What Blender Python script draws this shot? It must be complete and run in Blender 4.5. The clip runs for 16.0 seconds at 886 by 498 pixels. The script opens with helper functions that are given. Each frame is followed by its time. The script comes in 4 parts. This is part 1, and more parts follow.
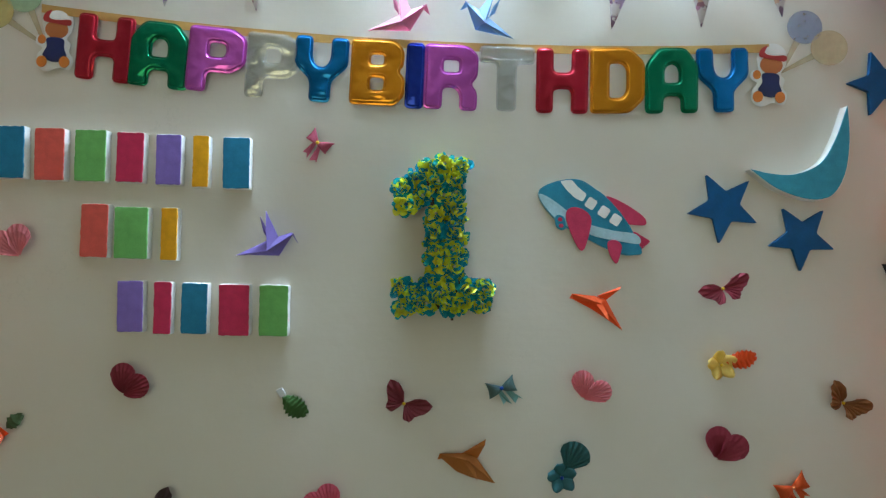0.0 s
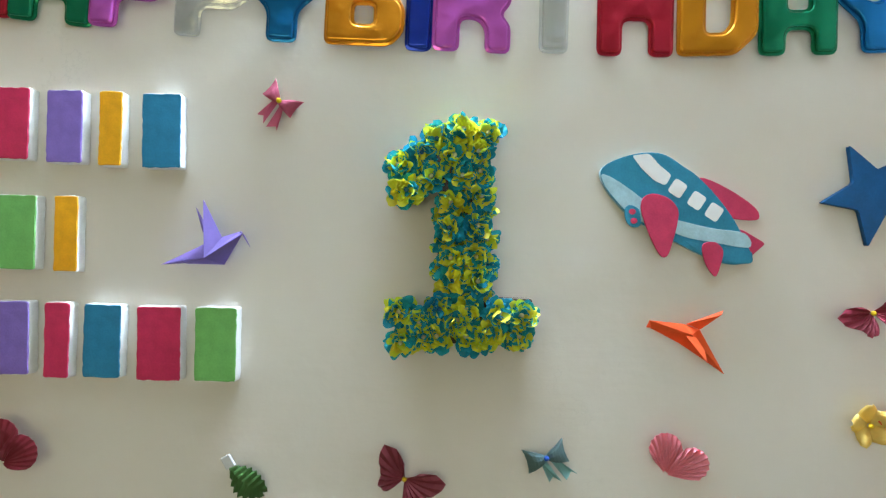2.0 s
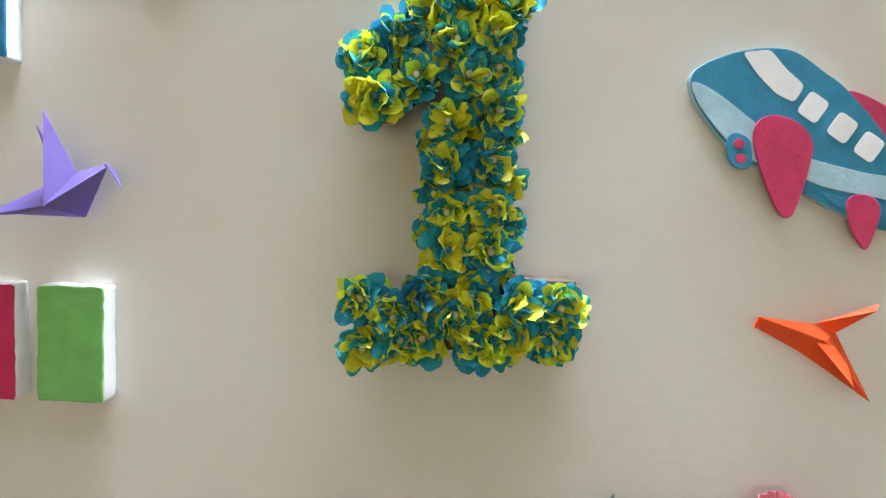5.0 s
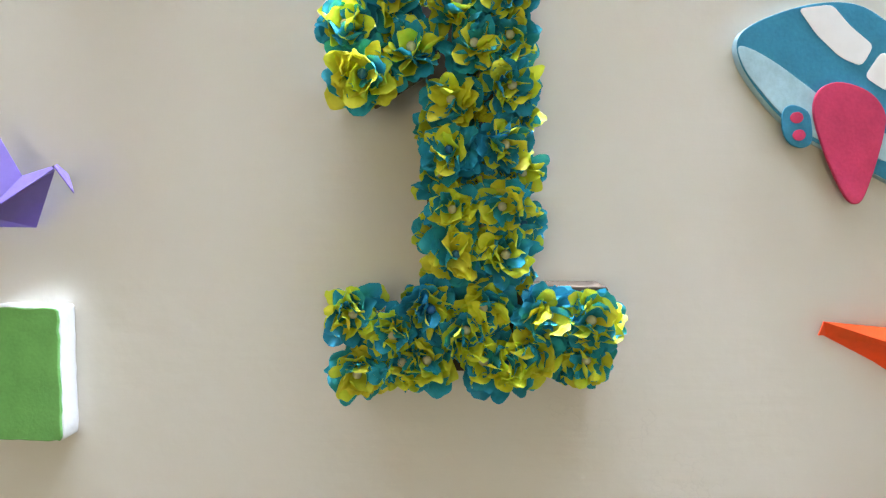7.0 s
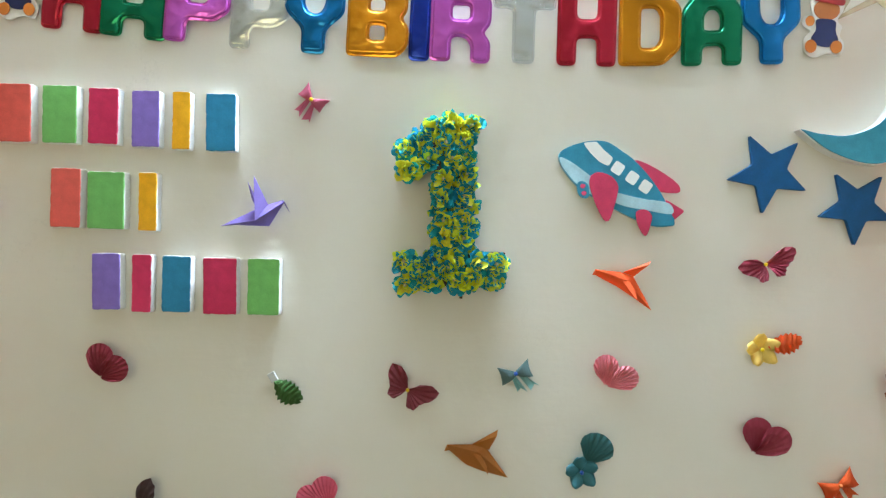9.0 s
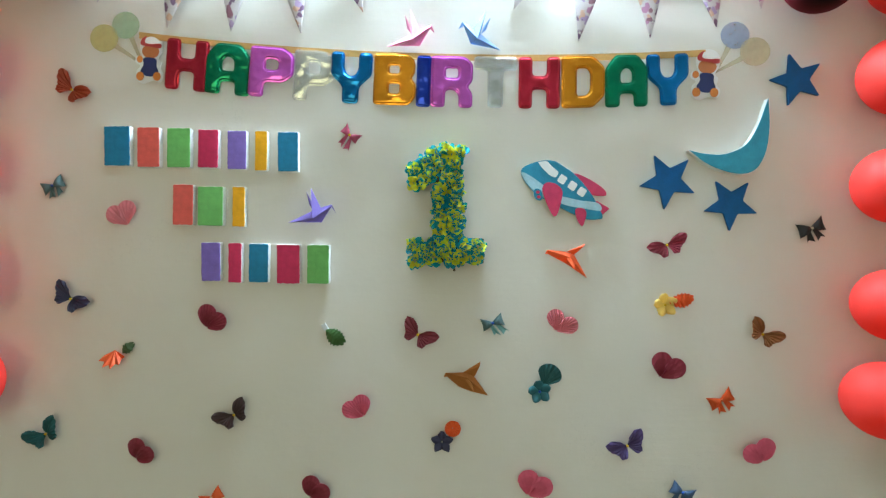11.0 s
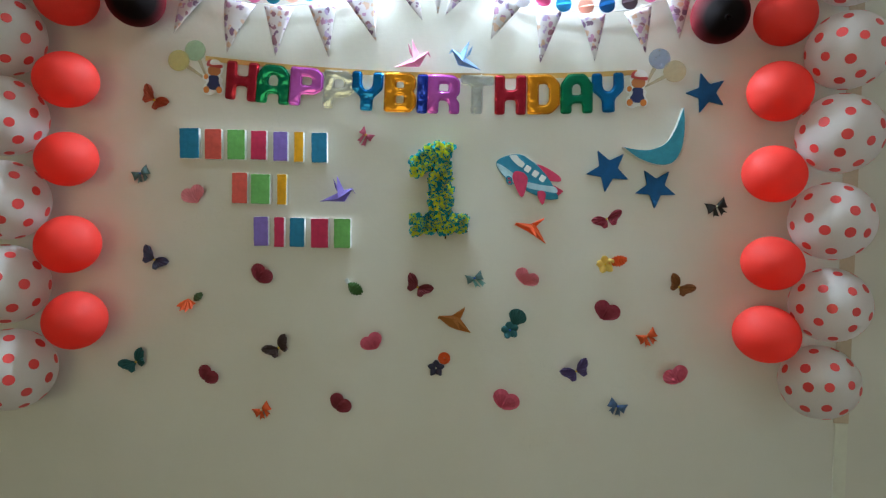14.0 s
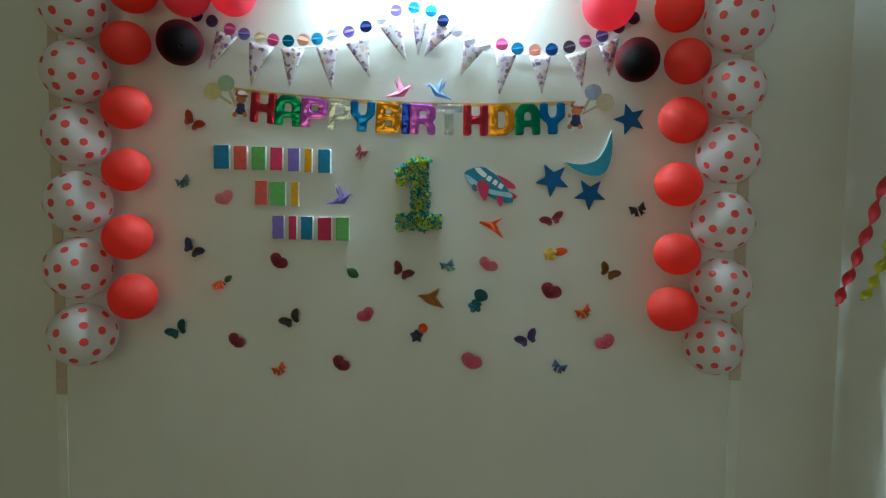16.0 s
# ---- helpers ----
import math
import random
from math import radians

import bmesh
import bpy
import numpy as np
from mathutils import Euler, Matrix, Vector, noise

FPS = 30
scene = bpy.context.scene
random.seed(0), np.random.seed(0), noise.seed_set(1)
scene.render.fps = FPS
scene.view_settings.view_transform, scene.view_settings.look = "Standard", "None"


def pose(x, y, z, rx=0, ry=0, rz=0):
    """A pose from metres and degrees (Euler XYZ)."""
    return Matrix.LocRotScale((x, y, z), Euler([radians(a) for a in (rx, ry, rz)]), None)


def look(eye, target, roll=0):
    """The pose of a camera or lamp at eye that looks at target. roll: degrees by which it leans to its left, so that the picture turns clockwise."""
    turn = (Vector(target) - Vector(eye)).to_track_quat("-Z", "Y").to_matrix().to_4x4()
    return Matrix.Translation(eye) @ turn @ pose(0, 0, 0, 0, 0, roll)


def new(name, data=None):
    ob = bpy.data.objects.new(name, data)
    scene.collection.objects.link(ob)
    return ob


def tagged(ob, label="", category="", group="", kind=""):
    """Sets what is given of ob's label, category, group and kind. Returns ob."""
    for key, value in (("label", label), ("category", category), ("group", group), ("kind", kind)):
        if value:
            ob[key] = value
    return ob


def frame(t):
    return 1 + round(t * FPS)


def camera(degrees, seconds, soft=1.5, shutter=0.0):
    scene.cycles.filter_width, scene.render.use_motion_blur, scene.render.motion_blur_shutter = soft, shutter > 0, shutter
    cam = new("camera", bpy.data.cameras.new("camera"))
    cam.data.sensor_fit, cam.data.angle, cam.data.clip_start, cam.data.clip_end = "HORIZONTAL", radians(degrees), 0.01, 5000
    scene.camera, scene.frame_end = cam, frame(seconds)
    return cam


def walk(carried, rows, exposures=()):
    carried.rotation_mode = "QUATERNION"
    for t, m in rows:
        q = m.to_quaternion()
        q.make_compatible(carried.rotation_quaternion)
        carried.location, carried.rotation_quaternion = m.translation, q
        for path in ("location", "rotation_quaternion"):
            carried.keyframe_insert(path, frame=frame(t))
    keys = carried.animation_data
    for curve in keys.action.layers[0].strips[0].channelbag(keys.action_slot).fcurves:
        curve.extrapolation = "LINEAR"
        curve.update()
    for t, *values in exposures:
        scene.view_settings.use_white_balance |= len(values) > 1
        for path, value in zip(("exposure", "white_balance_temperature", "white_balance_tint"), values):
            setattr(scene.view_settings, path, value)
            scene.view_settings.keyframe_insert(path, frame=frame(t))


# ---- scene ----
cam = camera(72.0, 16.0, soft=1.3)
PATH = [
    (0, (-0.013, -1.101, 1.716), (0.006, 0.899, 1.744), 0.9),
    (0.5, (0.003, -0.992, 1.725), (-0.032, 1.008, 1.728), 0.8),
    (1, (0.029, -0.922, 1.728), (-0.065, 1.075, 1.718), 1.0),
    (1.5, (0.003, -0.832, 1.728), (-0.103, 1.165, 1.769), 1.3),
    (2, (-0.015, -0.76, 1.735), (-0.041, 1.24, 1.744), 0.9),
    (2.5, (-0.027, -0.71, 1.734), (-0.009, 1.29, 1.714), 1.0),
    (3, (-0.034, -0.668, 1.729), (-0.012, 1.331, 1.672), 0.8),
    (3.5, (-0.029, -0.671, 1.722), (0.026, 1.326, 1.63), 0.6),
    (3.7, (-0.026, -0.676, 1.716), (0.028, 1.321, 1.631), 0.8),
    (5.8, (-0.003, -0.346, 1.734), (-0.054, 1.648, 1.595), 1.6),
    (6, (0.001, -0.333, 1.728), (-0.076, 1.663, 1.62), 1.0),
    (6.5, (-0.004, -0.325, 1.734), (-0.091, 1.668, 1.588), 1.1),
    (7, (-0.013, -0.412, 1.728), (-0.054, 1.583, 1.598), 0.2),
    (7.3, (-0.037, -0.513, 1.713), (-0.035, 1.484, 1.605), -0.0),
    (7.5, (-0.03, -0.586, 1.706), (-0.031, 1.41, 1.582), -0.2),
    (8, (-0.037, -0.714, 1.71), (-0.047, 1.285, 1.654), 0.2),
    (8.2, (-0.033, -0.761, 1.715), (-0.022, 1.239, 1.672), 1.4),
    (10.3, (0.023, -1.311, 1.687), (-0.041, 0.687, 1.634), -0.1),
    (10.5, (0.024, -1.337, 1.693), (-0.03, 0.662, 1.648), -0.1),
    (11, (0.043, -1.422, 1.689), (-0.033, 0.576, 1.641), 0.4),
    (11.5, (0.071, -1.553, 1.674), (-0.003, 0.443, 1.565), -0.6),
    (12, (0.09, -1.649, 1.678), (0.008, 0.349, 1.611), -0.6),
    (12.5, (0.088, -1.717, 1.664), (-0.044, 0.277, 1.566), -1.2),
    (13, (0.091, -1.727, 1.65), (0.004, 0.268, 1.535), -0.3),
    (13.5, (0.091, -1.77, 1.663), (0.036, 0.228, 1.594), -0.6),
    (14, (0.1, -1.869, 1.658), (0.002, 0.127, 1.566), 0.5),
    (14.5, (0.114, -1.967, 1.686), (0.025, 0.031, 1.656), 0.5),
    (15, (0.191, -2.093, 1.675), (0.107, -0.096, 1.614), 1.4),
    (15.5, (0.207, -2.206, 1.68), (0.08, -0.211, 1.62), 0.9),
    (16, (0.213, -2.354, 1.69), (0.108, -0.361, 1.567), 0.7),
]
EXPOSURES = [(0, -0.10, 6650, 7), (0.5, 0.18, 6700, 10), (1.5, 0.52, 6800, 12), (3.5, 0.58, 7050, 15), (6.0, 0.68, 7250, 22), (6.5, 0.77, 7150, 22), (8, 0.8, 7050, 16), (11, 0.54, 6650, 6), (12.5, 0.31, 6900, 8), (14.5, -0.13, 6750, 7), (16, -0.52, 6600, -3)]
walk(cam, [(t, look(eye, target, roll)) for t, eye, target, roll in PATH], EXPOSURES)

# ---- light ----
world = bpy.data.worlds.new("world")
scene.world = world
world.use_nodes = True
world.node_tree.nodes["Background"].inputs[0].default_value = (0.75, 0.85, 1.0, 1)
world.node_tree.nodes["Background"].inputs[1].default_value = 0.6

ROOM_L, ROOM_R, ROOM_BACK, ROOM_H = -2.5, 1.585, -3.9, 2.85
TUBE_Z = 2.63

# warm frontal fill, added behind the camera where no source is seen
fill_light = bpy.data.lights.new("front_fill", "AREA")
fill_light.shape, fill_light.size, fill_light.size_y, fill_light.energy, fill_light.color = "RECTANGLE", 1.6, 1.3, 12, (1.0, 0.91, 0.37)
fill_ob = new("front_fill", fill_light)
fill_ob.matrix_world = look((-0.9, ROOM_BACK - 0.02, 1.6), (0.3, 0.0, 1.4))


# ---- materials ----
def nodes_of(name):
    m = bpy.data.materials.new(name)
    m.use_nodes = True
    return m, m.node_tree, m.node_tree.nodes["Principled BSDF"]


def link(tree, a, b):
    tree.links.new(a, b)


def textured(name, colour, rough=0.7, vary=0.12, scale=18.0, bump=0.1, bump_scale=120.0, metal=0.0, per_object=0.0, sheen=0.0, soft=0.0,
             stretch=(1, 1, 1)):
    """A surface whose colour drifts at two scales, with fine relief. soft: light that comes through a thin sheet."""
    m, tree, shader = nodes_of(name)
    n = tree.nodes
    co = n.new("ShaderNodeTexCoord")
    place = n.new("ShaderNodeMapping")
    place.inputs["Scale"].default_value = stretch
    link(tree, co.outputs["Object"], place.inputs[0])
    big, fine = n.new("ShaderNodeTexNoise"), n.new("ShaderNodeTexNoise")
    big.inputs["Scale"].default_value, big.inputs["Detail"].default_value = scale, 5
    fine.inputs["Scale"].default_value, fine.inputs["Detail"].default_value = bump_scale, 6
    for t in (big, fine):
        link(tree, place.outputs[0], t.inputs["Vector"])
    total = n.new("ShaderNodeMath")
    total.operation = "MULTIPLY_ADD"
    link(tree, fine.outputs["Fac"], total.inputs[0])
    total.inputs[1].default_value = 0.5
    link(tree, big.outputs["Fac"], total.inputs[2])
    value = n.new("ShaderNodeMapRange")
    value.inputs["From Min"].default_value, value.inputs["From Max"].default_value = 0.4, 1.1
    value.inputs["To Min"].default_value, value.inputs["To Max"].default_value = 1 - vary, 1 + vary
    link(tree, total.outputs[0], value.inputs["Value"])
    hsv = n.new("ShaderNodeHueSaturation")
    hsv.inputs["Color"].default_value = (*colour, 1)
    link(tree, value.outputs[0], hsv.inputs["Value"])
    if per_object:
        info = n.new("ShaderNodeObjectInfo")
        hue = n.new("ShaderNodeMapRange")
        hue.inputs["To Min"].default_value, hue.inputs["To Max"].default_value = 0.5 - per_object, 0.5 + per_object
        link(tree, info.outputs["Random"], hue.inputs["Value"])
        link(tree, hue.outputs[0], hsv.inputs["Hue"])
    link(tree, hsv.outputs[0], shader.inputs["Base Color"])
    shader.inputs["Roughness"].default_value = rough
    shader.inputs["Metallic"].default_value = metal
    if bump:
        b = n.new("ShaderNodeBump")
        b.inputs["Strength"].default_value, b.inputs["Distance"].default_value = bump, 0.002
        link(tree, total.outputs[0], b.inputs["Height"])
        link(tree, b.outputs[0], shader.inputs["Normal"])
    if soft:
        thin = n.new("ShaderNodeBsdfTranslucent")
        link(tree, hsv.outputs[0], thin.inputs[0])
        mix = n.new("ShaderNodeMixShader")
        mix.inputs[0].default_value = soft
        link(tree, shader.outputs[0], mix.inputs[1])
        link(tree, thin.outputs[0], mix.inputs[2])
        link(tree, mix.outputs[0], n["Material Output"].inputs[0])
    return m


def paper(name, colour, soft=0.25):
    return textured(name, colour, rough=0.62, vary=0.1, scale=40, bump=0.15, bump_scale=260, soft=soft)


def foil(name, colour, rough=0.09):
    m = textured(name, colour, rough=rough, vary=0.06, scale=25, bump=0.0, metal=0.68)
    tree, n = m.node_tree, m.node_tree.nodes
    co, wave = n.new("ShaderNodeTexCoord"), n.new("ShaderNodeTexNoise")
    wave.inputs["Scale"].default_value, wave.inputs["Detail"].default_value = 32, 1.5
    link(tree, co.outputs["Object"], wave.inputs["Vector"])
    b = n.new("ShaderNodeBump")
    b.inputs["Strength"].default_value, b.inputs["Distance"].default_value = 0.6, 0.006
    link(tree, wave.outputs["Fac"], b.inputs["Height"])
    link(tree, b.outputs[0], n["Principled BSDF"].inputs["Normal"])
    return m


def wall_paint(name, colour):
    """Painted plaster: brush drag, faint blotches, hair cracks and pits."""
    m, tree, shader = nodes_of(name)
    n = tree.nodes
    co = n.new("ShaderNodeTexCoord")
    drag = n.new("ShaderNodeMapping")
    drag.inputs["Scale"].default_value = (6, 6, 60)
    link(tree, co.outputs["Object"], drag.inputs[0])
    brush, blotch, pits = n.new("ShaderNodeTexNoise"), n.new("ShaderNodeTexNoise"), n.new("ShaderNodeTexNoise")
    brush.inputs["Scale"].default_value, brush.inputs["Detail"].default_value = 1.6, 5
    blotch.inputs["Scale"].default_value, blotch.inputs["Detail"].default_value = 2.2, 4
    pits.inputs["Scale"].default_value, pits.inputs["Detail"].default_value = 55, 5
    link(tree, drag.outputs[0], brush.inputs["Vector"])
    link(tree, co.outputs["Object"], blotch.inputs["Vector"])
    link(tree, co.outputs["Object"], pits.inputs["Vector"])
    cracks = n.new("ShaderNodeTexVoronoi")
    cracks.feature = "DISTANCE_TO_EDGE"
    cracks.inputs["Scale"].default_value = 2.1
    warp = n.new("ShaderNodeMixRGB")
    warp.inputs[0].default_value = 0.16
    link(tree, co.outputs["Object"], warp.inputs[1])
    link(tree, pits.outputs["Color"], warp.inputs[2])
    link(tree, warp.outputs[0], cracks.inputs["Vector"])
    thin = n.new("ShaderNodeMapRange")
    thin.inputs["From Max"].default_value = 0.006
    link(tree, cracks.outputs["Distance"], thin.inputs["Value"])
    some = n.new("ShaderNodeMapRange")
    some.inputs["From Min"].default_value, some.inputs["From Max"].default_value = 0.56, 0.62
    link(tree, blotch.outputs["Fac"], some.inputs["Value"])
    crack = n.new("ShaderNodeMath")
    crack.operation = "MULTIPLY_ADD"
    link(tree, some.outputs[0], crack.inputs[0])
    inv = n.new("ShaderNodeMath")
    inv.operation = "SUBTRACT"
    link(tree, thin.outputs[0], inv.inputs[0])
    inv.inputs[1].default_value = 1
    link(tree, inv.outputs[0], crack.inputs[1])
    crack.inputs[2].default_value = 1
    value = n.new("ShaderNodeMapRange")
    value.inputs["From Min"].default_value, value.inputs["From Max"].default_value = 0.25, 0.75
    value.inputs["To Min"].default_value, value.inputs["To Max"].default_value = 0.95, 1.04
    link(tree, blotch.outputs["Fac"], value.inputs["Value"])
    soften = n.new("ShaderNodeMapRange")
    soften.inputs["To Min"].default_value, soften.inputs["To Max"].default_value = 0.92, 1.0
    link(tree, crack.outputs[0], soften.inputs["Value"])
    both = n.new("ShaderNodeMath")
    both.operation = "MULTIPLY"
    link(tree, value.outputs[0], both.inputs[0])
    link(tree, soften.outputs[0], both.inputs[1])
    hsv = n.new("ShaderNodeHueSaturation")
    hsv.inputs["Color"].default_value = (*colour, 1)
    link(tree, both.outputs[0], hsv.inputs["Value"])
    link(tree, hsv.outputs[0], shader.inputs["Base Color"])
    shader.inputs["Roughness"].default_value = 0.68
    height = n.new("ShaderNodeMath")
    height.operation = "MULTIPLY_ADD"
    link(tree, brush.outputs["Fac"], height.inputs[0])
    patch = n.new("ShaderNodeMapRange")
    patch.inputs["From Min"].default_value, patch.inputs["From Max"].default_value = 0.48, 0.66
    patch.inputs["To Min"].default_value, patch.inputs["To Max"].default_value = 0.3, 0.9
    link(tree, blotch.outputs["Fac"], patch.inputs["Value"])
    link(tree, patch.outputs[0], height.inputs[1])
    link(tree, pits.outputs["Fac"], height.inputs[2])
    h2 = n.new("ShaderNodeMath")
    h2.operation = "MULTIPLY_ADD"
    link(tree, crack.outputs[0], h2.inputs[0])
    h2.inputs[1].default_value = 0.12
    link(tree, height.outputs[0], h2.inputs[2])
    b = n.new("ShaderNodeBump")
    b.inputs["Strength"].default_value, b.inputs["Distance"].default_value = 0.11, 0.004
    link(tree, h2.outputs[0], b.inputs["Height"])
    link(tree, b.outputs[0], shader.inputs["Normal"])
    return m


def floral(name):
    """Cream paper printed with purple, plum and rose blossoms."""
    m, tree, shader = nodes_of(name)
    n = tree.nodes
    co, info = n.new("ShaderNodeTexCoord"), n.new("ShaderNodeObjectInfo")
    shift = n.new("ShaderNodeVectorMath")
    shift.operation = "MULTIPLY_ADD"
    link(tree, info.outputs["Random"], shift.inputs[0])
    shift.inputs[1].default_value = (7, 3, 5)
    link(tree, co.outputs["Object"], shift.inputs[2])
    noise_t = n.new("ShaderNodeTexNoise")
    noise_t.inputs["Scale"].default_value = 60
    link(tree, shift.outputs[0], noise_t.inputs["Vector"])
    warp = n.new("ShaderNodeMixRGB")
    warp.inputs[0].default_value = 0.025
    link(tree, shift.outputs[0], warp.inputs[1])
    link(tree, noise_t.outputs["Color"], warp.inputs[2])
    cells = n.new("ShaderNodeTexVoronoi")
    cells.inputs["Scale"].default_value = 50
    link(tree, warp.outputs[0], cells.inputs["Vector"])
    spot = n.new("ShaderNodeValToRGB")
    spot.color_ramp.elements[0].position, spot.color_ramp.elements[0].color = 0.40, (1, 1, 1, 1)
    spot.color_ramp.elements[1].position, spot.color_ramp.elements[1].color = 0.50, (0, 0, 0, 1)
    link(tree, cells.outputs["Distance"], spot.inputs[0])
    tint = n.new("ShaderNodeValToRGB")
    ramp = tint.color_ramp
    ramp.interpolation = "CONSTANT"
    ramp.elements[0].color = (0.19, 0.10, 0.19, 1)
    ramp.elements[1].position, ramp.elements[1].color = 0.3, (0.45, 0.22, 0.36, 1)
    for at, c in ((0.5, (0.62, 0.40, 0.30, 1)), (0.7, (0.28, 0.12, 0.17, 1)), (0.85, (0.42, 0.3, 0.5, 1))):
        e = ramp.elements.new(at)
        e.color = c
    grey = n.new("ShaderNodeSeparateColor")
    link(tree, cells.outputs["Color"], grey.inputs[0])
    link(tree, grey.outputs[0], tint.inputs[0])
    mix = n.new("ShaderNodeMixRGB")
    mix.inputs[1].default_value = (0.62, 0.57, 0.59, 1)
    link(tree, spot.outputs[0], mix.inputs[0])
    link(tree, tint.outputs[0], mix.inputs[2])
    link(tree, mix.outputs[0], shader.inputs["Base Color"])
    shader.inputs["Roughness"].default_value = 0.3
    return m


def rubber(name, colour, through_light=0.3, rough=0.33):
    return textured(name, colour, rough=rough, vary=0.04, scale=9, bump=0.03, bump_scale=300, soft=through_light)


def plain(name, colour, rough=0.5):
    return textured(name, colour, rough=rough, vary=0.05, scale=30, bump=0.05)


def glow(name, colour, strength):
    m = bpy.data.materials.new(name)
    m.use_nodes = True
    tree = m.node_tree
    e = tree.nodes.new("ShaderNodeEmission")
    e.inputs[0].default_value, e.inputs[1].default_value = (*colour, 1), strength
    link(tree, e.outputs[0], tree.nodes["Material Output"].inputs[0])
    return m


def film_print(name, colour):
    """Pale ink on clear plastic film."""
    m = textured(name, colour, rough=0.25, vary=0.15, scale=60, bump=0)
    tree, n = m.node_tree, m.node_tree.nodes
    clear = n.new("ShaderNodeBsdfTransparent")
    mix = n.new("ShaderNodeMixShader")
    mix.inputs[0].default_value = 0.55
    link(tree, n["Principled BSDF"].outputs[0], mix.inputs[1])
    link(tree, clear.outputs[0], mix.inputs[2])
    link(tree, mix.outputs[0], n["Material Output"].inputs[0])
    return m


M_WALL = wall_paint("cream_wall_paint", (0.69, 0.652, 0.592))
M_SIDE = wall_paint("pale_wall_paint", (0.72, 0.72, 0.68))
M_CEIL = wall_paint("white_ceiling_paint", (0.66, 0.66, 0.61))
# darkened colour for the unseen walls, so that they bounce less light
M_FAR = wall_paint("low_bounce_paint", (0.43, 0.40, 0.32))
M_FLOOR = textured("speckled_floor", (0.27, 0.24, 0.185), rough=0.35, vary=0.2, scale=40, bump=0.04)
M_CARD = textured("brown_cardboard", (0.10, 0.068, 0.045), rough=0.85, vary=0.2, scale=60)
M_YELLOW_PETAL = textured("yellow_green_crepe", (0.73, 0.75, 0.06), rough=0.55, vary=0.25, scale=30, bump=0.35, bump_scale=300,
                          per_object=0.022, soft=0.16, stretch=(1, 1, 0.4))
M_BLUE_PETAL = textured("turquoise_crepe", (0.002, 0.37, 0.54), rough=0.6, vary=0.25, scale=40, bump=0.35, bump_scale=300, per_object=0.015, soft=0.12)
M_BEAD = textured("pearl", (0.55, 0.52, 0.38), rough=0.25, vary=0.05)
M_FOAM = textured("white_foam", (0.83, 0.84, 0.83), rough=0.8, vary=0.05, scale=80, bump=0.3, bump_scale=450)


def paint_on_foam(name, colour):
    m = textured(name, colour, rough=0.55, vary=0.2, scale=60, bump=0.22, bump_scale=420)
    m.node_tree.nodes["Principled BSDF"].inputs["Specular IOR Level"].default_value = 0.22
    return m


P_BLUE = paint_on_foam("blue_poster_paint", (0.012, 0.17, 0.30))
P_CORAL = paint_on_foam("coral_poster_paint", (0.62, 0.095, 0.075))
P_GREEN = paint_on_foam("green_poster_paint", (0.14, 0.40, 0.11))
P_CRIMSON = paint_on_foam("crimson_poster_paint", (0.50, 0.025, 0.085))
P_VIOLET = paint_on_foam("violet_poster_paint", (0.20, 0.13, 0.44))
P_AMBER = paint_on_foam("amber_poster_paint", (0.70, 0.33, 0.012))
P_NAVY = paint_on_foam("deep_blue_poster_paint", (0.003, 0.08, 0.23))
P_AQUA = paint_on_foam("aqua_poster_paint", (0.035, 0.27, 0.38))
P_ICE = paint_on_foam("pale_blue_poster_paint", (0.36, 0.56, 0.64))
P_PLANE = paint_on_foam("sea_blue_poster_paint", (0.02, 0.21, 0.33))
P_RED = paint_on_foam("raspberry_poster_paint", (0.52, 0.04, 0.105))


# ---- helpers of this scene ----
def thing(name, at, label, category, group="", kind="", turn=0.0):
    """An empty on the wall's face; turn: degrees, anticlockwise as seen from the room."""
    ob = new(name)
    ob.empty_display_size = 0.02
    ob.matrix_basis = Matrix.Translation((at[0], at[1], at[2])) @ Matrix.Rotation(radians(-turn), 4, "Y")
    return tagged(ob, label, category, group, kind)


def mesh_of(bm, material, smooth=True):
    me = bpy.data.meshes.new("mesh")
    bm.to_mesh(me)
    bm.free()
    for mat in material if isinstance(material, (list, tuple)) else (material,):
        me.materials.append(mat)
    if smooth:
        me.shade_smooth()
    return me


def part(name, bm, material, parent=None, label="", smooth=False):
    ob = new(name, mesh_of(bm, material, smooth))
    ob.parent = parent
    if label:
        tagged(ob, label)
    return ob


def box_bm(lo, hi, bevel=0.0):
    bm = bmesh.new()
    bmesh.ops.create_cube(bm, size=1)
    for v in bm.verts:
        v.co = Vector([(lo[i] + hi[i]) / 2 + v.co[i] * (hi[i] - lo[i]) for i in range(3)])
    if bevel:
        bmesh.ops.bevel(bm, geom=bm.edges[:], offset=bevel, segments=2, affect="EDGES", profile=0.6)
    return bm


def setting(name, lo, hi, material, label, category):
    ob = new(name, mesh_of(box_bm(lo, hi), material, False))
    return tagged(ob, label, category, kind="structure")


def rounded(loop, r, steps=4):
    """A closed outline with its corners rounded by r."""
    out, n = [], len(loop)
    for i in range(n):
        p, a, b = Vector(loop[i]), Vector(loop[i - 1]), Vector(loop[(i + 1) % n])
        ra, rb = min(r, (a - p).length * 0.48), min(r, (b - p).length * 0.48)
        s, e = p + (a - p).normalized() * ra, p + (b - p).normalized() * rb
        for k in range(steps + 1):
            t = k / steps
            out.append((1 - t) ** 2 * s + 2 * t * (1 - t) * p + t * t * e)
    return out


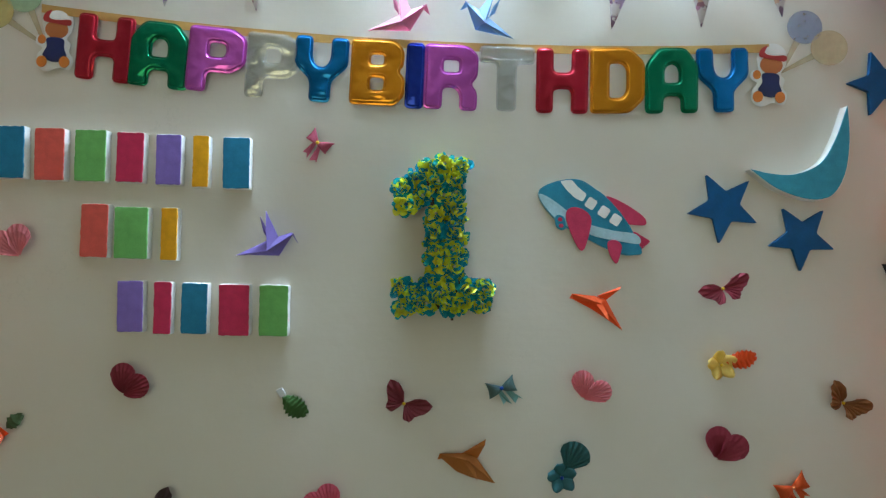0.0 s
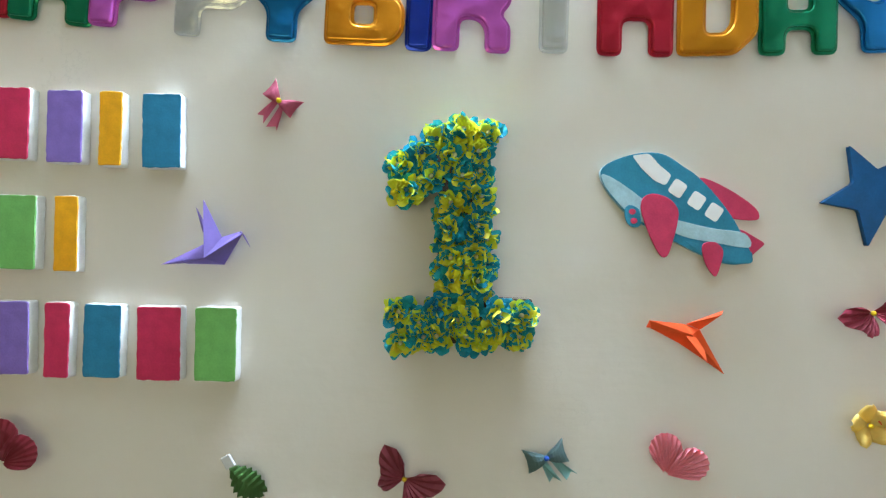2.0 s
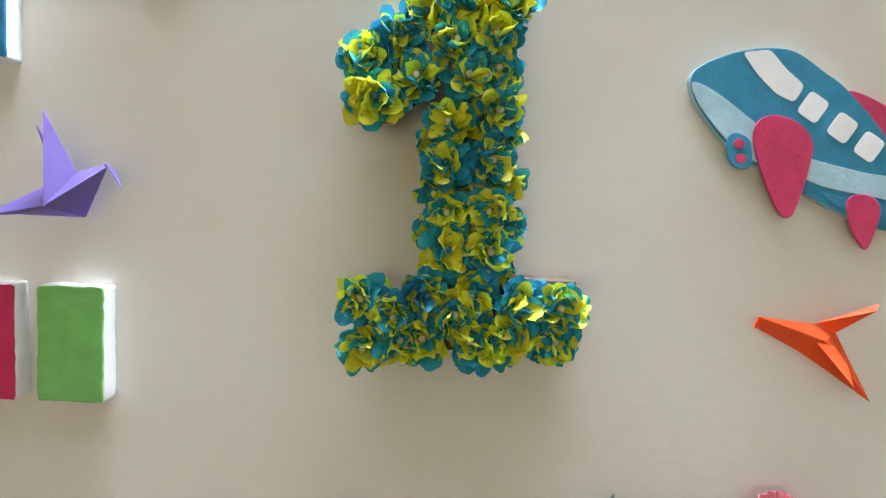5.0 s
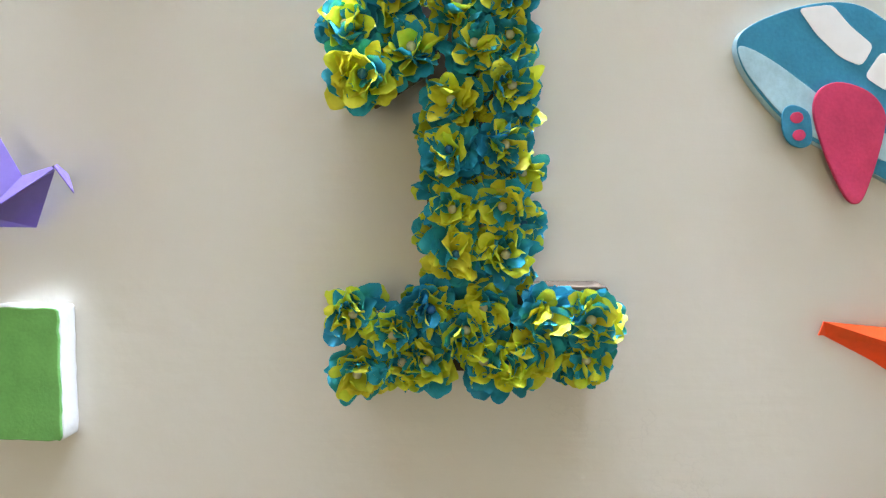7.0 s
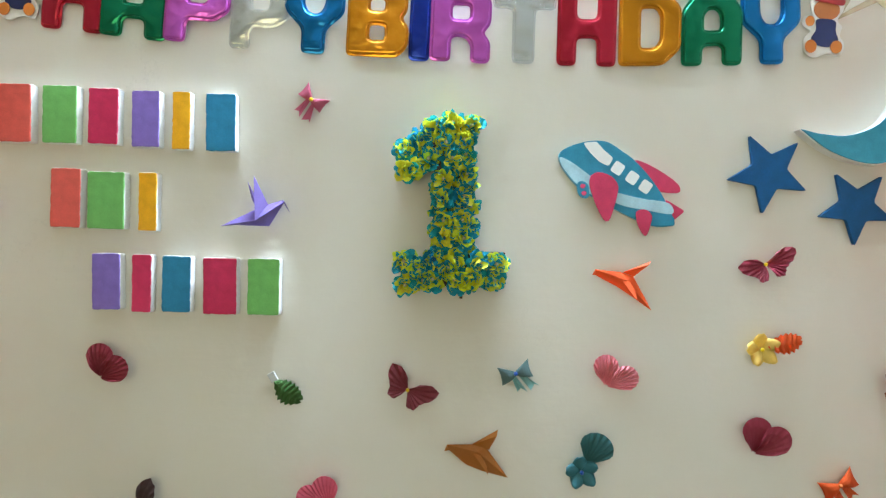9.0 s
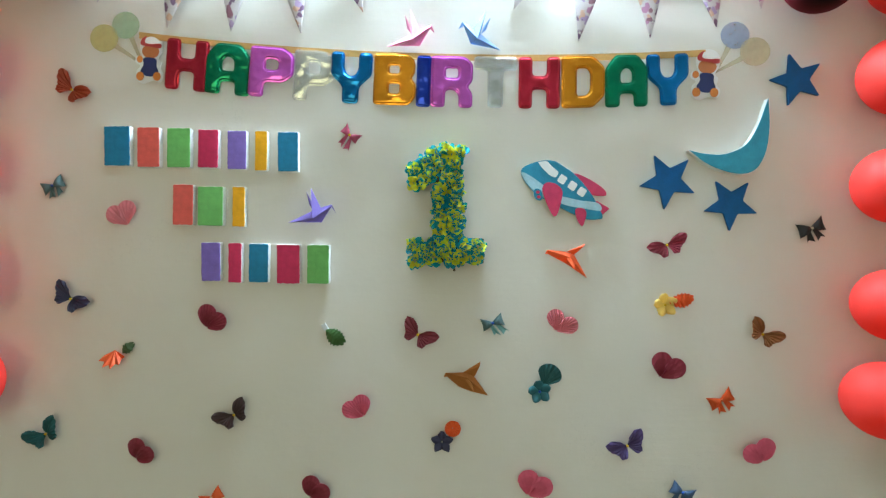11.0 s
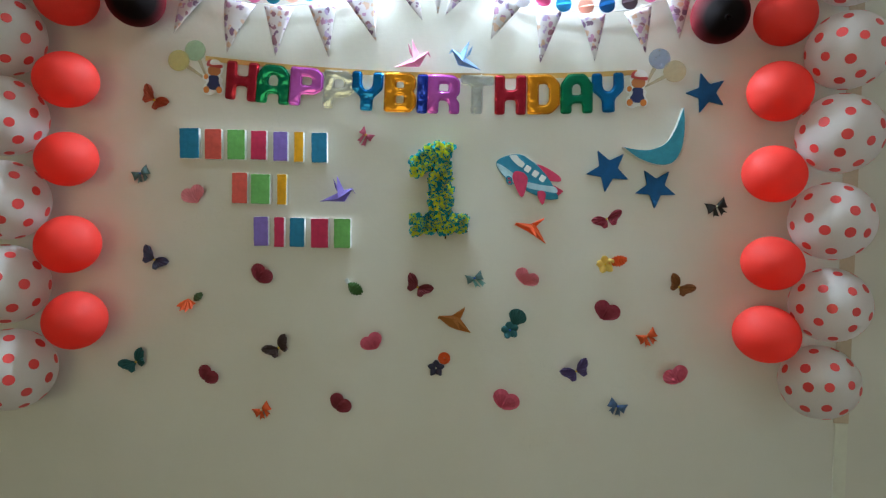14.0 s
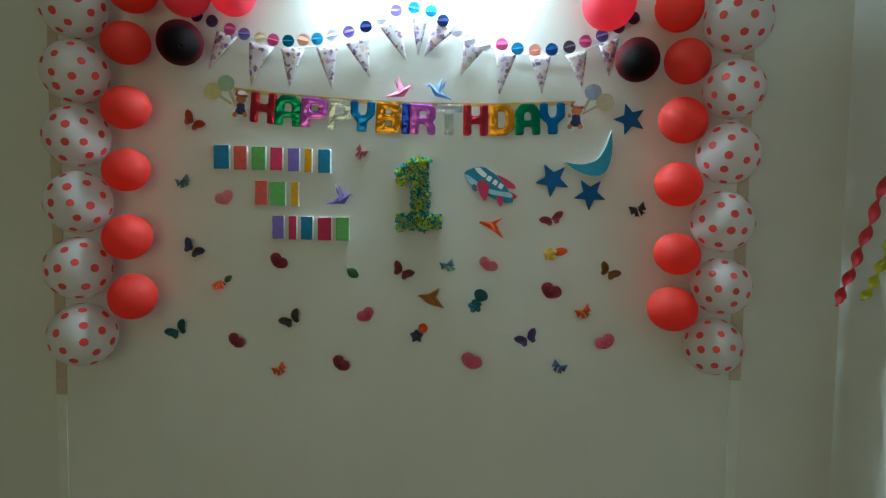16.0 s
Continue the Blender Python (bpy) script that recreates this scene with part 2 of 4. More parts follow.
def smooth_loop(loop, steps=5):
    """A closed Catmull-Rom curve through a few points."""
    out, n = [], len(loop)
    for i in range(n):
        a, b, c, d = (Vector(loop[(i + k) % n]) for k in (-1, 0, 1, 2))
        for k in range(steps):
            t = k / steps
            out.append(0.5 * (2 * b + (c - a) * t + (2 * a - 5 * b + 4 * c - d) * t * t + (3 * b - a - 3 * c + d) * t ** 3))
    return out


def plate(loops, depth, bevel=0.0, y=0.0, rough_edge=0.0, seed=0, res=2, inset=0.0):
    """A slab cut to an outline in the wall's plane, with holes, from y towards the room; returns a bmesh.
    Faces of the front have material index 1."""
    cu = bpy.data.curves.new("outline", "CURVE")
    cu.dimensions, cu.fill_mode = "2D", "BOTH"
    cu.extrude, cu.bevel_depth, cu.bevel_resolution, cu.offset = max(depth / 2 - bevel, 0.0), bevel, res, -bevel - inset
    rnd = random.Random(seed)
    for loop in loops:
        sp = cu.splines.new("POLY")
        sp.points.add(len(loop) - 1)
        sp.use_cyclic_u = True
        for q, p in zip(sp.points, loop):
            q.co = (p[0] + rnd.uniform(-1, 1) * rough_edge, p[1] + rnd.uniform(-1, 1) * rough_edge, 0, 1)
    ob = new("outline", cu)
    me = bpy.data.meshes.new_from_object(ob.evaluated_get(bpy.context.evaluated_depsgraph_get()))
    bm = bmesh.new()
    bm.from_mesh(me)
    bpy.data.objects.remove(ob)
    bpy.data.curves.remove(cu)
    bpy.data.meshes.remove(me)
    bmesh.ops.remove_doubles(bm, verts=bm.verts[:], dist=1e-6)
    for v in bm.verts:
        x, z, d = v.co
        v.co = (x, y - depth / 2 - d, z)
    bmesh.ops.recalc_face_normals(bm, faces=bm.faces[:])
    bm.normal_update()
    for f in bm.faces:
        f.material_index = 1 if f.normal.y < -0.7 else 0
    return bm


def sheet(points, faces, thick=0.0006):
    """Folded paper: a few flat facets, each with the paper's thickness."""
    bm = bmesh.new()
    vs = [bm.verts.new(p) for p in points]
    for f in faces:
        bm.faces.new([vs[i] for i in f])
    bmesh.ops.recalc_face_normals(bm, faces=bm.faces[:])
    bmesh.ops.solidify(bm, geom=bm.faces[:], thickness=thick)
    return bm


def bead_bm(r, at=(0, 0, 0), n=10):
    bm = bmesh.new()
    bmesh.ops.create_uvsphere(bm, u_segments=n, v_segments=max(6, n // 2 + 1), radius=r, matrix=Matrix.Translation(at))
    return bm


def rod_bm(points, r, sides=6):
    """A round cord or wire along points."""
    bm = bmesh.new()
    rings = []
    pts = [Vector(p) for p in points]
    for i, p in enumerate(pts):
        d = (pts[min(i + 1, len(pts) - 1)] - pts[max(i - 1, 0)]).normalized()
        a = d.cross(Vector((0.3, 1, 0.2))).normalized()
        b = d.cross(a)
        rings.append([bm.verts.new(p + (a * math.cos(k * math.tau / sides) + b * math.sin(k * math.tau / sides)) * r) for k in range(sides)])
    for u, v in zip(rings, rings[1:]):
        for k in range(sides):
            bm.faces.new((u[k], u[(k + 1) % sides], v[(k + 1) % sides], v[k]))
    for ring in (rings[0], rings[-1]):
        bm.faces.new(ring)
    bmesh.ops.recalc_face_normals(bm, faces=bm.faces[:])
    return bm


def fan_bm(a0, a1, pleats, reach, fold=0.0035, lift=0.004, rise=0.012, inner=0.06, thick=0.0005):
    """An accordion-folded paper fan from its pinched root: reach(t) gives the length at t from 0 to 1 between the angles a0 and a1."""
    bm = bmesh.new()
    rows, ribs, n = [], 4, pleats * 2
    for i in range(n + 1):
        t = i / n
        ang, r = radians(a0 + (a1 - a0) * t), reach(t)
        row = []
        for k in range(ribs + 1):
            s = inner + (1 - inner) * k / ribs
            y = -lift - rise * math.sin(s * 1.9) - (fold * s if i % 2 else 0)
            row.append(bm.verts.new((math.cos(ang) * r * s, y, math.sin(ang) * r * s)))
        rows.append(row)
    for u, v in zip(rows, rows[1:]):
        for k in range(ribs):
            bm.faces.new((u[k], u[k + 1], v[k + 1], v[k]))
    bmesh.ops.recalc_face_normals(bm, faces=bm.faces[:])
    bmesh.ops.solidify(bm, geom=bm.faces[:], thickness=thick)
    return bm


# ---- the room ----
wall_back = setting("wall_back", (ROOM_L - 0.15, 0, 0), (ROOM_R + 0.15, 0.15, ROOM_H), M_WALL, "cream painted plaster wall with brush marks and hairline cracks", "wall")
setting("wall_right", (ROOM_R, ROOM_BACK, 0), (ROOM_R + 0.15, 0, ROOM_H), M_SIDE, "pale painted side wall", "wall")
setting("floor", (ROOM_L - 0.15, ROOM_BACK - 0.15, -0.1), (ROOM_R + 0.15, 0.15, 0), M_FLOOR, "plain polished floor", "floor")
setting("ceiling", (ROOM_L - 0.15, ROOM_BACK - 0.15, ROOM_H), (ROOM_R + 0.15, 0.15, ROOM_H + 0.1), M_CEIL, "white painted ceiling", "ceiling")
# unseen left wall, added with the darkened colour to hold down the bounce
setting("wall_left", (ROOM_L - 0.15, ROOM_BACK, 0), (ROOM_L, 0, ROOM_H), M_FAR, "unseen left wall, darkened to cut bounced light", "wall")
# unseen front wall; its opening is added for the fill light
W0, W1, WZ0, WZ1 = -1.7, -0.1, 0.95, 2.25
wall_front = new("wall_front")
tagged(wall_front, "unseen dark wall behind the camera with an opening added for the fill light", "wall", kind="structure")
FY0, FY1 = ROOM_BACK - 0.15, ROOM_BACK
for lo, hi in (((ROOM_L - 0.15, FY0, 0), (W0, FY1, ROOM_H)), ((W1, FY0, 0), (ROOM_R + 0.15, FY1, ROOM_H)),
               ((W0, FY0, 0), (W1, FY1, WZ0)), ((W0, FY0, WZ1), (W1, FY1, ROOM_H))):
    part("wall_section", box_bm(lo, hi), M_FAR, wall_front)

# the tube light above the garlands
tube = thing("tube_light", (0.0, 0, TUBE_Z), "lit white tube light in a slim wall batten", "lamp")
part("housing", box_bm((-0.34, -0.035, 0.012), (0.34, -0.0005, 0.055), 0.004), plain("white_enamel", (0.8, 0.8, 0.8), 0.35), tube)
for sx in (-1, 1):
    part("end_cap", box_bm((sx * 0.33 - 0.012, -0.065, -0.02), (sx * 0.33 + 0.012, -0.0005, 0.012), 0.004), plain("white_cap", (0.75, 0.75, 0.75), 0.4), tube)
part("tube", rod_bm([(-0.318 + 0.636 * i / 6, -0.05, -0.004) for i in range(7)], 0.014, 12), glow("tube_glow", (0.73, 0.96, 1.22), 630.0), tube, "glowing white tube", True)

# garland strips behind the balloon columns: tan along the balloons, pale tape below
M_STRIP = textured("clear_tape", (0.71, 0.69, 0.60), rough=0.3, vary=0.08, scale=14, bump=0.15, bump_scale=60)
M_TAN = textured("tan_strip", (0.56, 0.42, 0.31), rough=0.7, vary=0.12, scale=16, bump=0.2, bump_scale=90)
for x0, x1, join, t0, t1 in ((-1.476, -1.434, 0.93, -1.475, -1.432), (1.193, 1.231, 1.06, 1.190, 1.233)):
    st = thing("balloon_strip", (0, 0, 0), "upright garland strip on the wall, tan above and pale below", "strip", "garland strips")
    part("strip", box_bm((x0, -0.006, 0.02), (x1, -0.0005, join), 0.0015), M_STRIP, st, "pale plastic tape")
    part("backing", box_bm((t0, -0.005, join), (t1, -0.0005, ROOM_H - 0.02), 0.0012), M_TAN, st, "tan upper length of the strip")


# ---- foam name letters as plain bars ----
BARS = [(-0.777, 1.891, 0.068, 0.093, P_BLUE, "blue"), (-0.702, 1.888, 0.058, 0.093, P_CORAL, "coral red"), (-0.630, 1.887, 0.061, 0.092, P_GREEN, "green"),
        (-0.560, 1.885, 0.053, 0.089, P_CRIMSON, "crimson"), (-0.492, 1.882, 0.049, 0.090, P_VIOLET, "violet"), (-0.435, 1.880, 0.031, 0.092, P_AMBER, "amber"),
        (-0.372, 1.878, 0.053, 0.092, P_BLUE, "blue"),
        (-0.620, 1.754, 0.053, 0.095, P_CORAL, "coral red"), (-0.555, 1.751, 0.066, 0.092, P_GREEN, "green"), (-0.488, 1.750, 0.032, 0.094, P_AMBER, "amber"),
        (-0.554, 1.621, 0.050, 0.091, P_VIOLET, "violet"), (-0.497, 1.619, 0.034, 0.093, P_CRIMSON, "crimson"), (-0.441, 1.619, 0.051, 0.090, P_BLUE, "blue"),
        (-0.371, 1.617, 0.060, 0.091, P_CRIMSON, "crimson"), (-0.301, 1.617, 0.057, 0.091, P_GREEN, "green")]
for i, (x, z, w, h, mat, word) in enumerate(BARS):
    w = w * 0.9
    th = thing("foam_bar", (x, 0, z), f"{word} painted white foam bar fixed flat on the wall", "foam bar", "foam bars", turn=random.uniform(-1.5, 0.6))
    outline = rounded([(-w / 2, -h / 2), (w / 2, -h / 2), (w / 2, h / 2), (-w / 2, h / 2)], 0.003, 3)
    fine = []
    for a, b in zip(outline, outline[1:] + outline[:1]):
        k = max(1, int((b - a).length / 0.006))
        fine += [a + (b - a) * j / k for j in range(k)]
    part("foam", plate([fine], 0.0165, 0.0012, 0, 0.0005, i), [M_FOAM, M_FOAM], th, "bare white foam edge")
    part("painted_face", plate([[p * 0.985 for p in fine]], 0.0025, 0.0008, -0.0163, 0.0006, i + 40), [mat, mat], th)

# ---- foil banner ----
GLYPHS = {
    "H": [[(0, 0), (0, 1), (.33, 1), (.33, .63), (.67, .63), (.67, 1), (1, 1), (1, 0), (.67, 0), (.67, .37), (.33, .37), (.33, 0)]],
    "A": [[(0, 0), (0, .74), (.24, 1), (.76, 1), (1, .74), (1, 0), (.67, 0), (.67, .26), (.35, .26), (.35, 0)], [(.37, .47), (.37, .66), (.44, .74), (.56, .74), (.63, .66), (.63, .47)]],
    "P": [[(0, 0), (0, 1), (.76, 1), (1, .86), (1, .46), (.76, .31), (.35, .31), (.35, 0)], [(.37, .55), (.37, .76), (.6, .76), (.65, .7), (.65, .6), (.6, .55)]],
    "Y": [[(0, 1), (0, .56), (.3, .33), (.3, 0), (.7, 0), (.7, .33), (1, .56), (1, 1), (.67, 1), (.67, .66), (.58, .54), (.42, .54), (.33, .66), (.33, 1)]],
    "B": [[(0, 0), (0, 1), (.8, 1), (.97, .86), (.97, .62), (.88, .53), (1, .42), (1, .15), (.83, 0)], [(.37, .62), (.37, .77), (.6, .77), (.6, .62)], [(.37, .23), (.37, .42), (.61, .42), (.61, .23)]],
    "I": [[(0, 0), (0, 1), (1, 1), (1, 0)]],
    "R": [[(0, 0), (0, 1), (.8, 1), (1, .86), (1, .52), (.87, .41), (1, .3), (1, 0), (.67, 0), (.67, .24), (.57, .34), (.35, .34), (.35, 0)], [(.36, .58), (.36, .76), (.64, .76), (.64, .58)]],
    "T": [[(0, 1), (1, 1), (1, .73), (.68, .73), (.68, 0), (.32, 0), (.32, .73), (0, .73)]],
    "D": [[(0, 0), (0, 1), (.72, 1), (1, .78), (1, .22), (.72, 0)], [(.36, .24), (.36, .76), (.58, .76), (.66, .66), (.66, .34), (.58, .24)]],
}
F_RED, F_GREEN = foil("red_foil", (0.50, 0.02, 0.045)), foil("green_foil", (0.0, 0.21, 0.10))
F_PINK, F_SILVER = foil("magenta_foil", (0.62, 0.12, 0.62)), foil("silver_foil", (0.68, 0.70, 0.70))
F_BLUE, F_GOLD, F_ROYAL = foil("blue_foil", (0.0, 0.15, 0.42)), foil("gold_foil", (0.70, 0.27, 0.015)), foil("royal_blue_foil", (0.01, 0.04, 0.42))


clear = F_SILVER.node_tree.nodes.new("ShaderNodeBsdfTransparent")
blend = F_SILVER.node_tree.nodes.new("ShaderNodeMixShader")
blend.inputs[0].default_value = 0.6
link(F_SILVER.node_tree, F_SILVER.node_tree.nodes["Principled BSDF"].outputs[0], blend.inputs[1])
link(F_SILVER.node_tree, clear.outputs[0], blend.inputs[2])
link(F_SILVER.node_tree, blend.outputs[0], F_SILVER.node_tree.nodes["Material Output"].inputs[0])


def strip_z(x):
    """The height of the banner's upper edge."""
    return 2.0980 + 0.066 * (x - 0.20) ** 2


banner = thing("foil_banner", (0, 0, 0), "sagging foil letter banner in bright mixed colours on an orange strip", "banner")
TEXT = [("H", -.658, .103, F_RED, "red"), ("A", -.564, .107, F_GREEN, "green"), ("P", -.459, .103, F_PINK, "magenta"), ("P", -.358, .096, F_SILVER, "silver"),
        ("Y", -.271, .096, F_BLUE, "blue"), ("B", -.171, .099, F_GOLD, "gold"), ("I", -.073, .034, F_ROYAL, "royal blue"), ("R", -.040, .097, F_PINK, "magenta"),
        ("T", .057, .101, F_SILVER, "silver"), ("H", .160, .095, F_RED, "red"), ("D", .256, .098, F_GOLD, "gold"), ("A", .354, .096, F_GREEN, "green"), ("Y", .447, .095, F_BLUE, "blue")]
for i, (ch, x, w, mat, word) in enumerate(TEXT):
    h = 0.117
    loops = [rounded([(p[0] * w, (p[1] - 1) * h) for p in lp], 0.010 if k == 0 else 0.006, 4) for k, lp in enumerate(GLYPHS[ch])]
    bm = plate(loops, 0.0022, 0.0007, 0)
    bm.from_mesh(mesh_of(plate(loops, 0.0075, 0.0032, 0, res=4, inset=0.0035), mat))
    ob = part("letter", bm, [mat, mat], banner, f"shiny {word} foil letter {ch}", True)
    xm = x + w / 2
    slope = math.degrees(math.atan((strip_z(xm + 0.04) - strip_z(xm - 0.04)) / 0.08))
    ob.matrix_basis = Matrix.Translation((x, -0.010 - 0.002 * (i % 3), strip_z(x) - 0.002)) @ Matrix.Rotation(radians(-slope), 4, "Y") @ Matrix.Rotation(radians(random.uniform(-2.5, 2.5)), 4, "Z") @ Matrix.Rotation(radians(random.uniform(-1, 4)), 4, "X")
bm = bmesh.new()
line = [(-0.728 + 1.31 * i / 40) for i in range(41)]
quads = [[bm.verts.new((x, -0.008, strip_z(x) + dz)) for x in line] for dz in (0.004, -0.011)]
for k in range(40):
    bm.faces.new((quads[0][k], quads[0][k + 1], quads[1][k + 1], quads[1][k]))
bmesh.ops.recalc_face_normals(bm, faces=bm.faces[:])
bmesh.ops.solidify(bm, geom=bm.faces[:], thickness=0.0008)
bmesh.ops.recalc_face_normals(bm, faces=bm.faces[:])
part("strip", bm, textured("orange_ribbon", (0.52, 0.30, 0.09), rough=0.35, vary=0.15), banner, "orange plastic ribbon")

# the printed card figures at both ends, as plain shapes
C_WHITE, C_TAN, C_NAVY = plain("white_card", (0.8, 0.8, 0.8), 0.4), plain("orange_tan_print", (0.46, 0.15, 0.045), 0.4), plain("navy_print", (0.012, 0.02, 0.10), 0.4)
C_SCARLET, C_ORANGE = plain("scarlet_print", (0.42, 0.03, 0.035), 0.4), plain("orange_print", (0.62, 0.19, 0.03), 0.4)


def disc_loop(cx, cz, rx, rz, n=20):
    return [Vector((cx + rx * math.cos(k * math.tau / n), cz + rz * math.sin(k * math.tau / n))) for k in range(n)]


def card_figure(x, z, flip, turn):
    th = thing("card_cutout", (x, -0.006, z), "printed card cut-out of a toy figure in navy overalls and cap", "cut-out", "banner cut-outs", turn=turn)

    def put(name, loop, mat, y, thick=0.0008):
        pts = [Vector((p[0] * flip, p[1])) * 1.03 for p in loop]
        part(name, plate([pts], thick, 0, y), [mat, mat], th)

    put("card", smooth_loop([(-.012, .056), (.008, .058), (.024, .046), (.026, .022), (.018, .006), (.026, -.004), (.024, -.018), (.032, -.03), (.027, -.048),
                             (.008, -.046), (-.012, -.054), (-.028, -.046), (-.03, -.026), (-.022, -.014), (-.034, -.006), (-.032, .008), (-.02, .008), (-.026, .03), (-.022, .048)]), C_WHITE, 0, 0.0012)
    put("head", disc_loop(0, .020, .020, .016), C_TAN, -.0013)
    put("cap", smooth_loop([(-.021, .031), (-.016, .047), (.0, .053), (.014, .049), (.020, .038), (.0, .037)]), C_WHITE, -.0022)
    put("cap_band", smooth_loop([(-.022, .033), (-.021, .046), (-.010, .053), (-.014, .040), (.0, .036), (.023, .038), (.023, .028), (.0, .030)]), C_SCARLET, -.0031)
    put("overalls", smooth_loop([(-.014, .004), (.013, .004), (.016, -.012), (.021, -.026), (.010, -.036), (-.008, -.036), (-.020, -.026), (-.014, -.012)]), C_NAVY, -.0022)
    put("arm", disc_loop(-.024, .001, .007, .008, 14), C_ORANGE, -.0013)
    put("foot", disc_loop(-.020, -.038, .009, .010, 14), C_ORANGE, -.0031)
    put("foot", disc_loop(.019, -.036, .009, .010, 14), C_ORANGE, -.0031)
    return th


card_figure(-0.702, 2.093, 1, -4)
card_figure(0.585, 2.053, 1, -4)
for x, z, r, col, word in ((-.812, 2.145, .034, (0.72, 0.62, 0.22), "yellow"), (-.760, 2.175, .033, (0.45, 0.66, 0.42), "green"),
                           (.647, 2.144, .032, (0.34, 0.42, 0.66), "blue"), (.692, 2.107, .034, (0.78, 0.66, 0.42), "cream")):
    th = thing("printed_balloon", (x, -0.004, z), f"pale {word} balloon printed on clear film", "cut-out", "film balloons")
    mat = film_print(word + "_film", col)
    part("disc", plate([disc_loop(0, 0, r, r * 0.95, 28)], 0.0006, 0, -0.003), [mat, mat], th)
    tx, tz = (-.722 - x, 2.085 - z) if x < 0 else (.606 - x, 2.062 - z)
    d = Vector((tx, tz)).normalized()
    n2 = Vector((-d.y, d.x)) * 0.006
    part("stalk", plate([[d * r * 0.9 + n2, d * r * 0.9 - n2, Vector((tx, tz)) - n2 * .4, Vector((tx, tz)) + n2 * .4]], 0.0005, 0, -0.0005),
         [film_print("stalk_film", (0.72, 0.62, 0.42))] * 2, th)

# ---- the flowered figure ----
figure = thing("flower_numeral", (0.005, 0, -0.003), "cardboard numeral 1 covered in yellow-green and turquoise crepe paper flowers", "numeral")
part("cardboard", plate([rounded([(-.078, 1.630), (.078, 1.626), (.078, 1.683), (.021, 1.683), (.021, 1.876), (-.028, 1.880), (-.088, 1.824), (-.072, 1.797), (-.036, 1.820),
                                  (-.036, 1.666), (-.080, 1.666)], 0.002, 2)], 0.030, 0.0008), [M_CARD, M_CARD], figure, "brown cardboard box body")
part("tab", box_bm((.008, -.003, 1.606), (.013, -.0005, 1.624), .0006), M_CARD, figure)


def petal_bm(rnd, length, width, low, high, cup, ruffle, rows=6, cols=8, bm=None, m=None):
    """One crinkled, spoon-shaped crepe petal rooted at the origin: it leaves along +x and curls up along -y,
    from the slope low to the slope high (degrees)."""
    bm = bm or bmesh.new()
    ph, ph2, ph3, grid = rnd.uniform(0, 6), rnd.uniform(0, 6), rnd.uniform(0, 6), []
    x = y = 0.0
    for i in range(rows + 1):
        s = i / rows
        w = width * (0.28 + 0.74 * math.sin(math.pi * (0.05 + 0.62 * s)))
        ang = radians(low + (high - low) * s)
        row = []
        for j in range(cols + 1):
            u = -1 + 2 * j / cols
            back = length * s * s * (0.40 * (1 - math.sqrt(1 - 0.97 * u * u)) + 0.02 * math.sin(6 * u + ph3))
            wave = ruffle * width * s * s * (math.sin(2.4 * u + ph) + 0.4 * math.sin(6.6 * u + ph2))
            nx, ny = -math.sin(ang), -math.cos(ang)
            px = x - back * math.cos(ang) + (cup * width * u * u * (0.3 + s) + wave) * nx
            py = y + back * math.sin(ang) + (cup * width * u * u * (0.3 + s) + wave) * ny
            p = Vector((px, py, w * u * 0.5))
            row.append(bm.verts.new(m @ p if m else p))
        grid.append(row)
        x += length / rows * math.cos(ang)
        y -= length / rows * math.sin(ang)
    for a, b in zip(grid, grid[1:]):
        for j in range(cols):
            bm.faces.new((a[j], a[j + 1], b[j + 1], b[j]))
    return bm


def ring_of_petals(bm, rnd, count, radius, base, length, width, low, high, cup, ruffle, yellow):
    """A whorl of petals added to bm; yellow: the share of them in the second material."""
    start = rnd.uniform(0, 6)
    for k in range(count):
        bm.faces.ensure_lookup_table()
        first = len(bm.faces)
        m = Matrix.Translation((0, base, 0)) @ Matrix.Rotation(start + k * math.tau / count + rnd.uniform(-.4, .4), 4, "Y") @ Matrix.Translation((radius * rnd.uniform(.3, 1.6), 0, 0)) @ Matrix.Rotation(rnd.uniform(-.55, .55), 4, "X")
        petal_bm(rnd, length * rnd.uniform(.78, 1.16), width * rnd.uniform(.82, 1.2), low + rnd.uniform(-16, 18), high + rnd.uniform(-28, 28), cup * rnd.uniform(-.6, 2), ruffle * rnd.uniform(.7, 1.7), bm=bm, m=m)
        bm.faces.ensure_lookup_table()
        colour = 1 if rnd.random() < yellow else 0
        for f in bm.faces[first:]:
            f.material_index = colour


rnd = random.Random(7)
PETALS = [mesh_of(petal_bm(rnd, rnd.uniform(.017, .0225), rnd.uniform(.0125, .0165), lo, hi, rnd.uniform(-.1, .4), rnd.uniform(.08, .2)), M_YELLOW_PETAL)
          for lo, hi in ((24, 58), (44, 40), (34, 76), (54, 56), (52, 92), (74, 70), (58, 104), (70, 88))]
BLUES = []
for v in range(6):
    bm = bmesh.new()
    ring_of_petals(bm, rnd, 8, .0046, .001, .0202, .0170, 10, 42, .04, .11, .15)
    ring_of_petals(bm, rnd, 7, .0042, -.0004, .0190, .0150, 22, 54, .05, .12, .45)
    ring_of_petals(bm, rnd, 7, .0038, -.0016, .0192, .0150, 34, 64, .05, .12, .15)
    ring_of_petals(bm, rnd, 6, .0030, -.0026, .0176, .0130, 46, 78, .06, .12, .55)
    ring_of_petals(bm, rnd, 5, .0026, -.0032, .0184, .0135, 54, 90, .06, .13, .1)
    BLUES.append(mesh_of(bm, [M_BLUE_PETAL, M_YELLOW_PETAL]))
